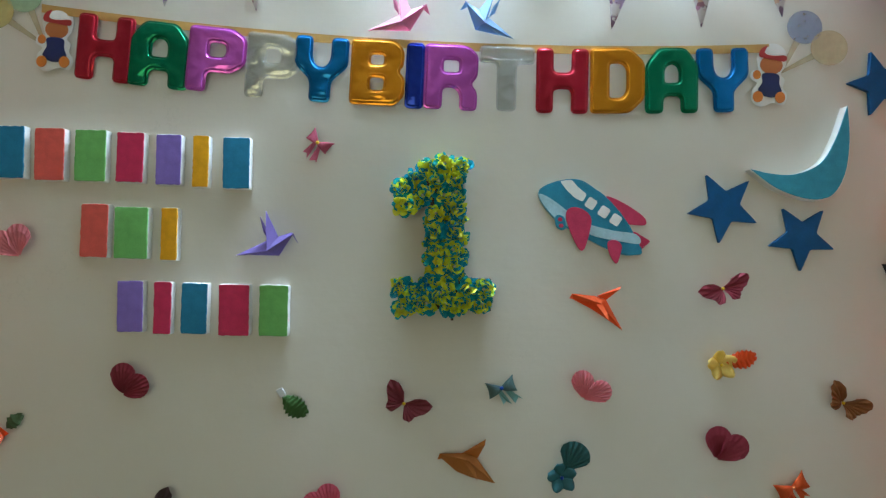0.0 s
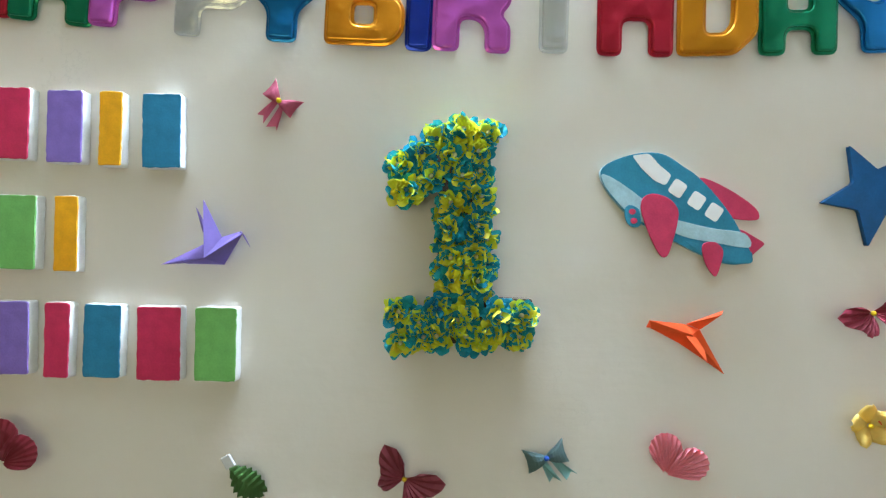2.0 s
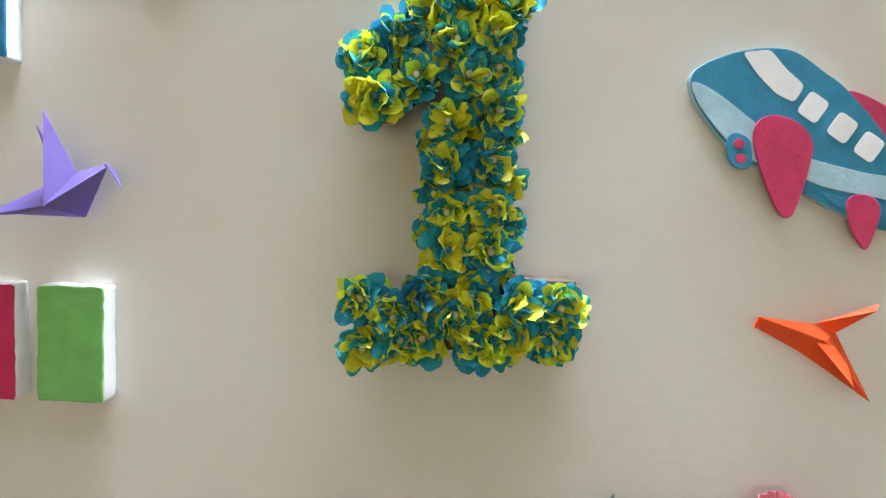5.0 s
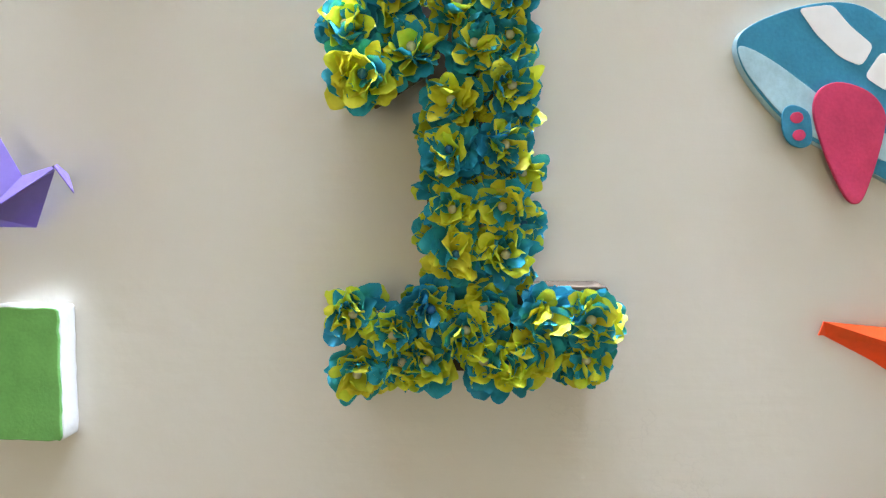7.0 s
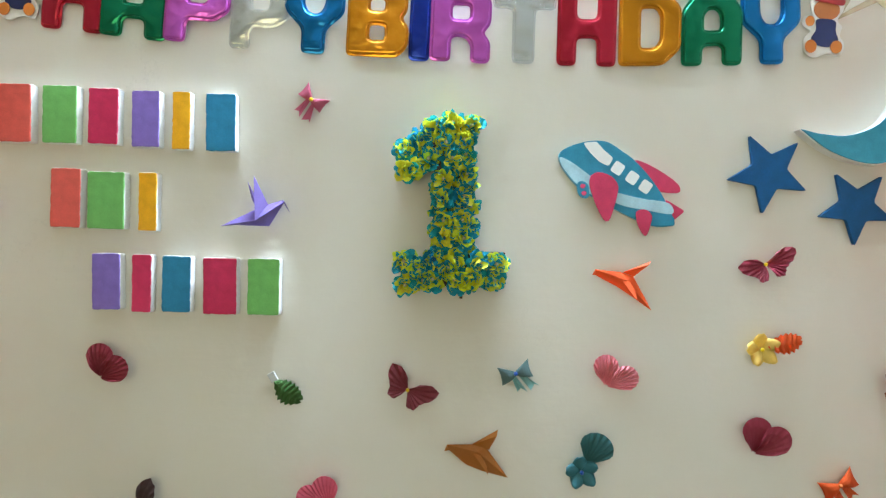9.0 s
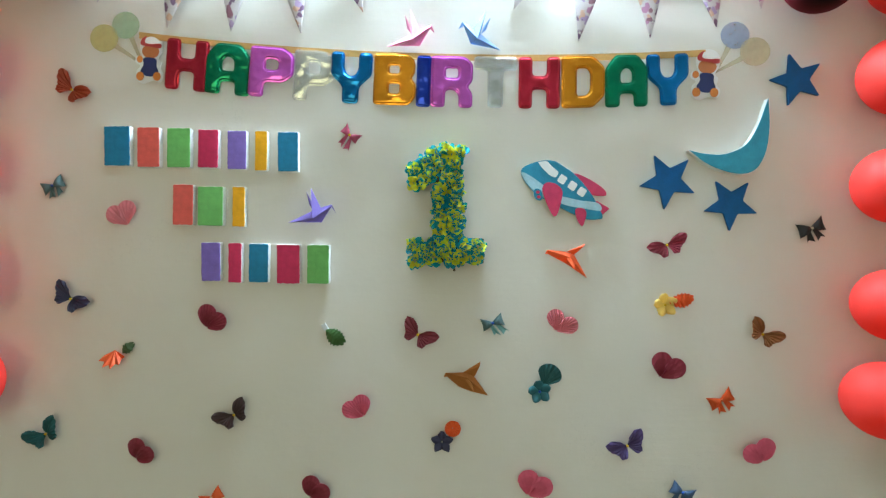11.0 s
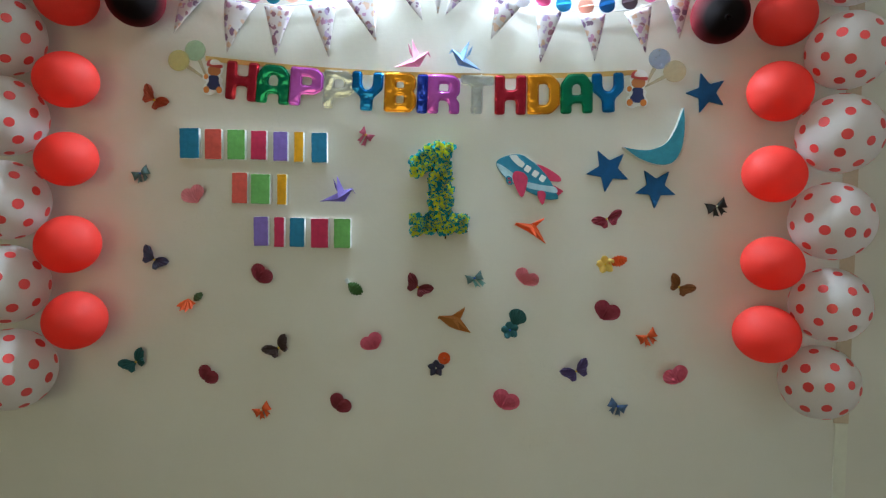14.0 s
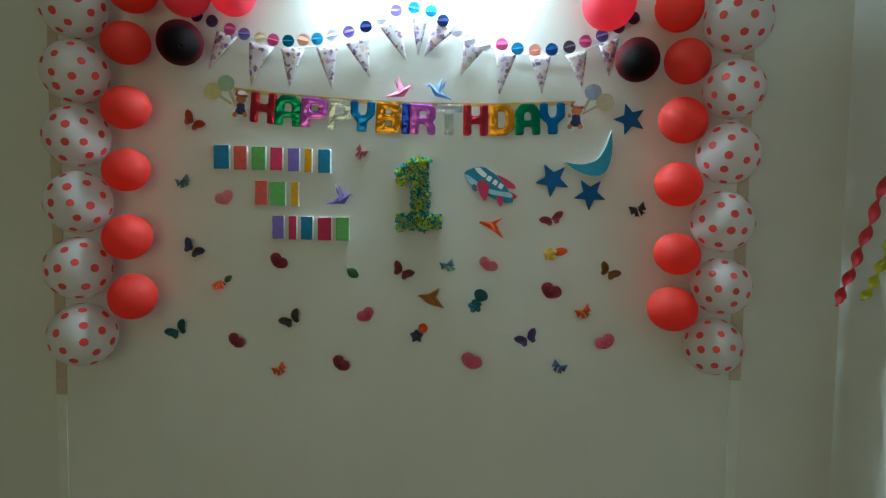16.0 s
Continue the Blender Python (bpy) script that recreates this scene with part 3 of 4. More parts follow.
PEARL, BLUE_BEAD = mesh_of(bead_bm(0.0032), M_BEAD), mesh_of(bead_bm(0.003), plain("blue_bead", (0.01, 0.12, 0.3), 0.3))
FLOWERS = [(-.082, 1.667), (-.078, 1.632), (-.034, 1.637), (-.035, 1.672), (-.055, 1.655), (-.003, 1.673), (0, 1.640), (.031, 1.645), (.062, 1.640), (.035, 1.668), (.064, 1.664),
           (-.019, 1.703), (.010, 1.703), (-.019, 1.731), (.012, 1.734), (-.020, 1.764), (.009, 1.770), (-.019, 1.797), (.013, 1.805), (-.073, 1.811), (-.044, 1.824),
           (-.008, 1.826), (.015, 1.834), (-.036, 1.872), (-.018, 1.849), (.012, 1.856), (.022, 1.876), (-.058, 1.856), (-.083, 1.838), (-.008, 1.880), (-.013, 1.656), (.015, 1.636), (-.052, 1.638),
           (-.003, 1.718), (-.005, 1.749), (-.004, 1.783), (-.006, 1.813), (.050, 1.653), (-.066, 1.650), (.022, 1.722), (-.030, 1.716), (-.030, 1.781), (.022, 1.789), (-.052, 1.840), (.002, 1.866), (.052, 1.636), (.020, 1.690), (-.026, 1.688), (-.028, 1.749), (.022, 1.755)]
for i, (x, z) in enumerate(FLOWERS):
    fl = new("flower", BLUES[i % 6])
    fl.parent = figure
    size = rnd.uniform(0.88, 1.0) * (1.22 if i == 19 else 0.8 if i > 32 else 1)
    fl.matrix_basis = (Matrix.Translation((x, (-0.038 if i < 33 else -0.026) - rnd.uniform(0, .004), z)) @ Matrix.Rotation(rnd.uniform(-.34, .24), 4, "X")
                       @ Matrix.Rotation(rnd.uniform(-.3, .3), 4, "Z") @ Matrix.Rotation(rnd.uniform(0, 6.28), 4, "Y") @ Matrix.Scale(size, 4))
    for k in range(7):
        pt = new("petal", PETALS[rnd.randrange(4) if k < 5 else 4 + rnd.randrange(4)])
        pt.parent = fl
        spin = (k * 1.257 if k < 5 else 0.5 + k * 3.14) + rnd.uniform(-.5, .5)
        pt.matrix_basis = (Matrix.Translation((0, -0.003, 0)) @ Matrix.Rotation(spin, 4, "Y") @ Matrix.Translation((.0028 if k < 5 else .0014, 0, 0)) @ Matrix.Rotation(rnd.uniform(-.8, .8), 4, "X")
                           @ Matrix.Scale(rnd.uniform(.94, 1.18), 4))
    bd = new("bead", BLUE_BEAD if i % 4 == 3 else PEARL)
    bd.parent = fl
    bd.matrix_basis = Matrix.Translation((0, -0.010, 0))


# ---- foam stars, moon, aeroplane ----
def star(x, z, r, angle):
    th = thing("foam_star", (x, 0, z), "deep blue painted foam star on the wall", "star", "foam stars", turn=angle - 90)
    pts = [Vector((math.cos(math.pi / 2 + k * math.pi / 5), math.sin(math.pi / 2 + k * math.pi / 5))) * (r if k % 2 == 0 else r * 0.43) for k in range(10)]
    loop = rounded(pts, 0.004, 3)
    part("foam", plate([loop], 0.006, 0.0008), [P_NAVY, P_NAVY], th)
    part("painted_face", plate([[p * 1.004 for p in loop]], 0.0022, 0.0007, -0.0058), [P_NAVY, P_NAVY], th)


star(0.503, 1.815, 0.067, 119)
star(0.645, 1.763, 0.063, 124)
star(0.787, 2.044, 0.062, 108)

moon = thing("foam_moon", (0.638, 0, 1.906), "aqua painted foam crescent moon with a white edge", "moon")
crescent = smooth_loop([(-.090, -.027), (-.046, -.058), (.010, -.076), (.052, -.069), (.076, -.030), (.084, .028), (.081, .086), (.078, .087), (.059, .033), (.031, -.012), (-.016, -.032), (-.060, -.031), (-.089, -.025)], 5)
part("foam", plate([crescent], 0.019, 0.001, 0, 0.0003), [M_FOAM, M_FOAM], moon, "bare white foam edge")
part("painted_face", plate([[p * 0.99 for p in crescent]], 0.0022, 0.0005, -0.0187), [P_AQUA, P_AQUA], moon)

PX, PZ = 0.25, 1.80
plane = thing("foam_aeroplane", (PX + 0.012, 0, PZ - 0.005), "painted foam aeroplane, sea blue with raspberry wings and white stripe", "aeroplane")
plane.scale = (1.02, 0.42, 1.02)


def cut(name, pts, mat, y, thick, label="", curve=True, bare=False):
    loop = [Vector((x - PX, z - PZ)) for x, z in pts]
    loop = smooth_loop(loop, 5) if curve else rounded(loop, 0.004, 3)
    part(name, plate([loop], thick, min(0.0008, thick * .3), y), [P_ICE if bare and mat is P_PLANE else mat, mat], plane, label)


BODY = [(.158, 1.842), (.168, 1.852), (.191, 1.861), (.215, 1.865), (.236, 1.862), (.258, 1.848), (.273, 1.838), (.296, 1.815), (.316, 1.789), (.331, 1.763), (.342, 1.737), (.330, 1.732), (.309, 1.732),
        (.280, 1.742), (.251, 1.756), (.225, 1.770), (.203, 1.781), (.186, 1.794), (.170, 1.812), (.160, 1.828)]
cut("tail_fin", [(.278, 1.832), (.290, 1.833), (.320, 1.818), (.344, 1.801), (.350, 1.790), (.344, 1.785), (.318, 1.787), (.305, 1.795)], P_RED, 0, 0.012, "raspberry tail fin", True, True)
cut("tail_fin", [(.325, 1.774), (.331, 1.773), (.358, 1.757), (.340, 1.741), (.332, 1.750)], P_RED, 0, 0.012, "raspberry tail fin", False, True)
cut("body", BODY, P_PLANE, 0, 0.017, "", True, True)
cut("nose_band", [(.1595, 1.838), (.180, 1.829), (.212, 1.806), (.226, 1.796), (.244, 1.786), (.290, 1.775), (.331, 1.769), (.337, 1.752), (.297, 1.757), (.262, 1.763), (.238, 1.772), (.212, 1.779), (.190, 1.793), (.172, 1.812), (.162, 1.826)],
    P_ICE, -0.0168, 0.0012, "pale blue painted band")
cut("belly_stripe", [(.262, 1.758), (.290, 1.753), (.335, 1.749), (.340, 1.739), (.330, 1.7345), (.309, 1.7345), (.280, 1.745)], P_PLANE, -0.0178, 0.0008)
cut("stripe", [(.195, 1.861), (.216, 1.8635), (.228, 1.850), (.243, 1.838), (.236, 1.825), (.222, 1.831), (.207, 1.845)], C_WHITE, -0.0168, 0.0010, "white painted stripe", False)
for wx, wz in ((.2505, 1.822), (.2735, 1.8075), (.2945, 1.794)):
    corners = [(a * .84 * .0088 + b * .54 * .0095, -a * .54 * .0088 + b * .84 * .0095) for a, b in ((-1, 1), (1, 1), (1, -1), (-1, -1))]
    cut("window", [(wx + a, wz + b) for a, b in corners], C_WHITE, -0.0168, 0.0010, "white painted window", False)
cut("wing", [(.210, 1.811), (.222, 1.815), (.240, 1.809), (.2505, 1.796), (.250, 1.780), (.244, 1.755), (.238, 1.740), (.230, 1.741), (.219, 1.760), (.209, 1.785), (.206, 1.800)], P_RED, -0.0176, 0.006, "raspberry wing", True, True)
cut("wing", [(.280, 1.752), (.286, 1.7575), (.297, 1.757), (.305, 1.748), (.303, 1.733), (.297, 1.717), (.290, 1.722), (.283, 1.735)], P_RED, -0.0184, 0.005, "raspberry small wing", True, True)
cut("engine", [(.188, 1.798), (.194, 1.801), (.203, 1.797), (.206, 1.788), (.206, 1.777), (.199, 1.774), (.191, 1.778), (.187, 1.788)], P_PLANE, -0.0176, 0.003, "blue engine pod")
for ex, ez in ((.196, 1.793), (.198, 1.782)):
    cut("engine_spot", [(ex + .0042 * math.cos(k * 1.047), ez + .0036 * math.sin(k * 1.047)) for k in range(6)], P_RED, -0.0206, 0.001, "raspberry spot")

# ---- paper butterflies, hearts, bows, leaves, birds ----
M_PIN = plain("yellow_pin_head", (0.75, 0.5, 0.01), 0.3)
M_BLUEPIN = plain("blue_pin_head", (0.01, 0.09, 0.5), 0.3)
INK = {"maroon": (0.19, 0.018, 0.032), "red-orange": (0.42, 0.06, 0.02), "navy": (0.035, 0.035, 0.085), "dark brown": (0.055, 0.028, 0.03), "dark teal": (0.008, 0.085, 0.09),
       "violet": (0.075, 0.045, 0.16), "brown": (0.22, 0.072, 0.015), "crimson": (0.26, 0.015, 0.04), "pink": (0.82, 0.28, 0.34), "dark red": (0.22, 0.012, 0.03),
       "rose": (0.72, 0.13, 0.22), "teal grey": (0.12, 0.22, 0.23), "dusky pink": (0.56, 0.11, 0.20), "orange": (0.75, 0.11, 0.02), "black": (0.012, 0.012, 0.014),
       "light teal": (0.22, 0.46, 0.46), "blue": (0.05, 0.10, 0.20), "green": (0.03, 0.10, 0.018), "olive green": (0.035, 0.07, 0.02), "lilac": (0.23, 0.165, 0.48), "light pink": (0.74, 0.30, 0.46),
       "steel blue": (0.20, 0.36, 0.58), "ochre": (0.50, 0.18, 0.035), "yellow": (0.88, 0.66, 0.18), "teal": (0.02, 0.14, 0.17), "bright orange": (0.85, 0.12, 0.02)}
PAPER = {}


def ink(word):
    if word not in PAPER:
        PAPER[word] = paper(word.replace(" ", "_") + "_paper", INK[word], 0.12 if sum(INK[word]) < 0.4 else 0.38)
    return PAPER[word]


WING = ((0, .42), (.1, .74), (.24, 1.0), (.38, .84), (.52, .62), (.64, .55), (.8, .62), (1, .46))


def wing_reach(r):
    """Pointed fore wing, notch, short hind wing."""
    return lambda t: r * float(np.interp(t, [w[0] for w in WING], [w[1] for w in WING]))


def butterfly(x, z, r, axis, word, spread=1.0, bend=0.014, pin=M_PIN):
    th = thing("paper_butterfly", (x, 0, z), f"{word} accordion-folded paper butterfly pinned on the wall", "butterfly", "paper butterflies", turn=axis - 90)
    for sgn in (-1, 1):
        a0, a1 = 90 - sgn * 30 * spread, 90 - sgn * (132 + 20 * spread)
        part("wing", fan_bm(a0, a1, 8, wing_reach(r), fold=0.0035, rise=bend), ink(word), th)
    part("pin", bead_bm(0.0032, (0, -0.009, 0)), pin, th, "round pin head", True)


for row in ((-.890, 2.024, .054, 52, "red-orange"), (-.897, 1.529, .054, 55, "navy"), (-.068, 1.454, .052, 58, "maroon"), (.502, 1.668, .050, 110, "crimson", 1.6), (.721, 1.466, .049, 58, "brown"),
            (-.503, 1.258, .053, 124, "dark brown"), (.419, 1.203, .053, 118, "violet"), (-.961, 1.204, .056, 124, "dark teal")):
    butterfly(*row)


def lobe(r):
    return lambda t: r * (0.50 + 0.50 * math.sin(math.pi * t) ** 0.55)


def heart(x, z, r, axis, word, pleats=9, open_by=25, rise=0.016):
    fold = 0.004 if pleats > 8 and word == "pink" else 0.0007 if pleats < 8 else 0.0013
    th = thing("paper_heart", (x, 0, z), f"{word} fan-folded paper heart stuck on the wall", "heart", "paper hearts", turn=axis - 90)
    for sgn in (-1, 1):
        mid = 90 - sgn * open_by
        lobe_part = part("lobe", fan_bm(mid - 37, mid + 37, pleats, lobe(r), fold=fold, rise=rise), ink(word), th)
        lobe_part.location = (0, -0.001 * sgn - 0.001, -r * 0.42)


for row in ((.263, 1.486, .053, 62, "pink", 9, 33, 0.010), (-.555, 1.484, .059, 54, "dark red"), (-.766, 1.729, .058, 112, "pink", 7, 27, 0.012), (-.206, 1.280, .056, 122, "rose"), (.503, 1.386, .063, 66, "crimson", 7),
            (.717, 1.194, .060, 118, "rose", 7), (-.727, 1.166, .056, 52, "dark red", 7), (-.309, 1.085, .058, 54, "dark red", 7), (.203, 1.106, .066, 66, "rose", 6)):
    heart(*row)


def bow(x, z, r, turn, word, tail_word="", bead=M_PIN, tails=True, flare=0.5, sway=0.0, drop=1.0, lift=0.12):
    th = thing("paper_bow", (x, 0, z), f"{word} folded paper bow with a bead on the wall", "bow", "paper bows", turn=turn)
    for sgn in (-1, 1):
        bm = bmesh.new()
        grid = []
        for i in range(7):
            s = i / 6
            h = r * (0.12 + flare * s ** 0.8)
            row = []
            for k in range(10):
                a = k * math.tau / 10
                fat = r * 0.26 * math.sin(math.pi * min(1, 0.12 + s * 0.78))
                row.append(bm.verts.new((sgn * r * s * (1 - 0.05 * math.cos(2 * a)), -0.007 - fat * (1 + math.cos(a)) * 0.8, h * math.sin(a) + lift * r * s)))
            grid.append(row)
        for a, b in zip(grid, grid[1:]):
            for k in range(10):
                bm.faces.new((a[k], a[(k + 1) % 10], b[(k + 1) % 10], b[k]))
        bmesh.ops.recalc_face_normals(bm, faces=bm.faces[:])
        bmesh.ops.solidify(bm, geom=bm.faces[:], thickness=0.0004)
        part("loop", bm, ink(word), th)
        if tails:
            q = [(sgn * .08 * r, -.006, -.05 * r), (sgn * .35 * r, -.008, -.05 * r), ((sgn * .72 + sway) * r, -.014, -.92 * drop * r), ((sgn * .46 + sway) * r, -.010, -.80 * drop * r), ((sgn * .12 + sway) * r, -.014, -1.05 * drop * r)]
            part("tail", sheet(q, [(0, 1, 2, 3, 4)], 0.0005), ink(tail_word or word), th)
    part("knot", bead_bm(0.0034, (0, -.014, 0.001)), bead, th, "round bead", True)


bow(-.230, 1.917, .022, -40, "dusky pink", flare=0.5, sway=0.3, drop=1.45, lift=0.3)
bow(.106, 1.484, .025, 18, "teal grey", "light teal", M_BLUEPIN, flare=0.52, sway=0.5, drop=1.2)
bow(-.936, 1.797, .027, 24, "teal grey", "", M_BLUEPIN)
bow(.630, 1.314, .028, 28, "orange", "", plain("orange_pin", (0.6, 0.12, 0.02)))
bow(.824, 1.708, .029, 20, "black", "", M_BEAD)
bow(-.556, 1.060, .027, 30, "orange", "", M_BEAD)
bow(.545, 1.098, .027, -24, "blue", "", M_BLUEPIN)


def leaf_bm(length, width, pleats=7, fold=0.001):
    """A pleated leaf along +x with notched edges."""
    bm = bmesh.new()
    rows, n = [], pleats * 2
    for i in range(n + 1):
        s = i / n
        w = width * 0.5 * math.sin(math.pi * (0.06 + 0.9 * s)) ** 0.8 * (1.0 if i % 2 else 0.76)
        sweep = 0.16 * length
        y = -0.006 - 0.008 * math.sin(math.pi * s) - (fold if i % 2 else 0)
        rows.append([bm.verts.new((length * s + sweep * (abs(k) / 2) * 0.5, y + 0.003 * (abs(k) / 2) ** 2, w * k / 2)) for k in (-2, -1, 0, 1, 2)])
    for a, b in zip(rows, rows[1:]):
        for k in range(4):
            bm.faces.new((a[k], a[k + 1], b[k + 1], b[k]))
    bmesh.ops.recalc_face_normals(bm, faces=bm.faces[:])
    bmesh.ops.solidify(bm, geom=bm.faces[:], thickness=0.0005)
    return bm


def turned(ob, x, z, deg, y=0.0):
    ob.matrix_basis = Matrix.Translation((x, y, z)) @ Matrix.Rotation(radians(-deg), 4, "Y")
    return ob


leaf = thing("paper_leaf", (-.286, 0, 1.466), "dark green pleated paper leaf with a white stem", "leaf")
turned(part("blade", leaf_bm(.052, .042, 7), ink("green"), leaf), 0.000, -0.003, -35)
turned(part("stem", box_bm((-.012, -.006, -.006), (.004, -.001, .006), .001), plain("white_paper", (0.58, 0.60, 0.63)), leaf, "white paper stem"), 0, 0, -60)


def petal_flower(parent, x, z, r, count, word, pointed=0.0, cup=0.012, start=90.0, lift=-0.006):
    for k in range(count):
        bm = bmesh.new()
        rows = []
        for i in range(6):
            s = i / 5
            w = r * (0.46 if count > 4 else 0.6) * (math.sin(math.pi * (0.1 + 0.8 * s)) ** (0.7 + pointed)) * (1 - pointed * s * 0.6)
            rows.append([bm.verts.new((r * (0.08 + 0.92 * s), lift - cup * s ** 1.5 + 0.004 * u * u, w * u)) for u in (-1, -.5, 0, .5, 1)])
        for a, b in zip(rows, rows[1:]):
            for j in range(4):
                bm.faces.new((a[j], a[j + 1], b[j + 1], b[j]))
        bmesh.ops.recalc_face_normals(bm, faces=bm.faces[:])
        bmesh.ops.solidify(bm, geom=bm.faces[:], thickness=0.0004)
        turned(part("petal", bm, ink(word), parent, "", True), x, z, start + k * 360 / count)


tulip = thing("paper_flower", (-.793, 0, 1.388), "orange folded paper bell flower with a dark green leaf", "flower", "paper flowers")
bm = bmesh.new()
apex = bm.verts.new((0.004, -.010, .024))
rim = []
for k in range(10):
    a = math.pi * (1.04 + 0.92 * k / 9)
    r = .036 if k % 2 == 1 else .027
    rim.append(bm.verts.new((r * 1.05 * math.cos(a), -.008 - .020 * math.sin(math.pi * k / 9) - (.012 if k % 2 else 0), .012 + r * 1.0 * math.sin(a))))
for a, b in zip(rim, rim[1:]):
    bm.faces.new((apex, a, b))
bmesh.ops.recalc_face_normals(bm, faces=bm.faces[:])
bmesh.ops.solidify(bm, geom=bm.faces[:], thickness=0.0005)
part("bell", bm, ink("orange"), tulip)
tulip.scale = (0.85, 0.85, 0.85)
turned(part("leaf", leaf_bm(.042, .032, 4, .001), ink("olive green"), tulip, "dark green paper leaf"), .022, .014, 42)

yf = thing("paper_flower", (.500, 0, 1.531), "pale yellow five-petalled paper flower with an orange leaf", "flower", "paper flowers")
petal_flower(yf, 0, 0, .0275, 5, "yellow", 0.2, .012, 100)
part("bead", bead_bm(.0034, (0, -.010, 0)), M_PIN, yf, "", True)
turned(part("leaf", leaf_bm(.058, .036, 7, .002), ink("bright orange"), yf, "bright orange paper leaf"), .006, .004, 12)

tf = thing("paper_flower", (.216, 0, 1.326), "teal paper flower with a dark teal pleated leaf", "flower", "paper flowers")
petal_flower(tf, 0, 0, .027, 5, "teal", 0.1, .010, 100)
part("bead", bead_bm(.0035, (0, -.010, 0)), M_BLUEPIN, tf, "", True)
turned(part("leaf", fan_bm(-44, 44, 8, lambda t: .058 * (0.66 + 0.34 * math.sin(math.pi * t) ** 0.6), fold=.0022, rise=.010), ink("dark teal"), tf, "dark teal pleated leaf"), .006, .012, 62)

nf = thing("paper_flower", (-.010, 0, 1.203), "navy star flower beside an orange paper disc", "flower", "paper flowers")
petal_flower(nf, 0, 0, .027, 5, "navy", 0.5, .006, 90)
turned(part("disc", fan_bm(0, 359.5, 14, lambda t: .019, fold=.0015, rise=.004), ink("bright orange"), nf, "orange pleated paper disc"), .025, .032, 0)


M_EYE = plain("black_ink", (0.01, 0.01, 0.01))


def crane(x, z, word, turn=0.0, flip=1, size=1.0):
    th = thing("paper_crane", (x, 0, z), f"{word} folded paper crane with raised wings on the wall", "paper crane", "paper cranes", turn=turn)
    s = size

    def put(name, pts, faces):
        part(name, sheet([(p[0] * flip * s, p[1], p[2] * s) for p in pts], faces), ink(word), th)

    put("tail", [(-.053, -.010, -.027), (.004, -.014, .000), (.0066, -.032, -.018), (-.025, -.008, -.025)], [(0, 1, 2), (0, 2, 3)])
    put("wing", [(.002, -.026, .049), (.0035, -.014, .000), (.0066, -.033, -.018), (.0226, -.020, .0065)], [(0, 1, 2), (0, 2, 3)])
    put("wing", [(-.011, -.014, .041), (-.001, -.010, .022), (.003, -.008, .000), (-.007, -.004, .014)], [(0, 1, 2), (0, 2, 3)])
    put("neck", [(.0066, -.033, -.018), (.0226, -.020, .0065), (.044, -.018, .0136), (.050, -.030, .011)], [(0, 1, 2, 3)])
    put("belly", [(.0066, -.032, -.0185), (.049, -.029, .0095), (.021, -.006, -.026), (-.025, -.007, -.0255)], [(0, 1, 2), (0, 2, 3)])
    put("head", [(.044, -.019, .0138), (.050, -.031, .0115), (.056, -.022, -.004), (.047, -.012, .008)], [(0, 1, 2), (0, 2, 3)])
    part("eye", bead_bm(.0009, (.0455 * flip * s, -.0245, .0118 * s), 8), M_EYE, th, "small black ink eye")
    return th


crane(-.318, 1.742, "lilac", 0, 1, 1.05)
crane(-.090, 2.150, "light pink", 1, 1, 1.03)
crane(.075, 2.148, "steel blue", -13, -1, .97)


def bird(x, z, word, turn=0.0, broad=0.0):
    th = thing("paper_bird", (x, 0, z), f"{word} folded paper bird flying on the wall", "paper bird", "paper birds", turn=turn)
    part("body", sheet([(-.047, -.008, .015), (-.0067, -.010, .0115), (.0144, -.008, .0046), (.0444, -.010, -.0497), (.0095 - broad * .6, -.005, -.0254 - broad), (-.0107 - broad, -.004, -.0124 - broad), (-.045, -.006, .005), (.002, -.016, -.001)],
                       [(0, 1, 7), (1, 2, 7), (7, 2, 3), (7, 3, 4), (7, 4, 5), (6, 7, 5), (0, 7, 6)]), ink(word), th)
    part("beak", sheet([(-.047, -.008, .015), (-.045, -.007, .0055), (-.0525, -.012, .0065)], [(0, 1, 2)]), ink(word), th)
    part("wing", sheet([(-.0034 - broad * .4, -.010, .0112), (.037, -.022, .030 + broad * .4), (.034, -.024, .0245), (.0144 + broad * .5, -.009, .0046 - broad * .6)], [(0, 1, 2), (0, 2, 3)]), ink(word), th)
    part("wing", sheet([(-.0058, -.018, -.002), (.0128, -.036, -.031), (.0112, -.030, -.016), (.004, -.023, -.003)], [(0, 1, 2), (0, 2, 3)]), ink(word), th)


bird(.277, 1.640, "bright orange")
bird(.046, 1.358, "ochre", 8, 0.010)

# ---- pennants and paper discs ----
M_FLORAL = floral("floral_print_paper")
M_STRING = plain("white_string", (0.7, 0.7, 0.68))
pennants = thing("pennant_garland", (0, 0, 0), "string of floral paper pennants draped over the wall", "garland")
PENNANTS = [(-.752, 2.362, -.824, 2.226, .043), (-.618, 2.322, -.656, 2.164, .050), (-.497, 2.306, -.508, 2.158, .046), (-.363, 2.314, -.343, 2.152, .044), (-.246, 2.342, -.198, 2.198, .050),
            (-.126, 2.408, -.059, 2.260, .045), (-.006, 2.440, -.014, 2.277, .036), (.095, 2.405, .011, 2.274, .050), (.204, 2.330, .147, 2.204, .046), (.318, 2.293, .294, 2.131, .042),
            (.446, 2.276, .454, 2.136, .040), (.580, 2.288, .604, 2.161, .041), (.700, 2.330, .70, 2.20, .040)]
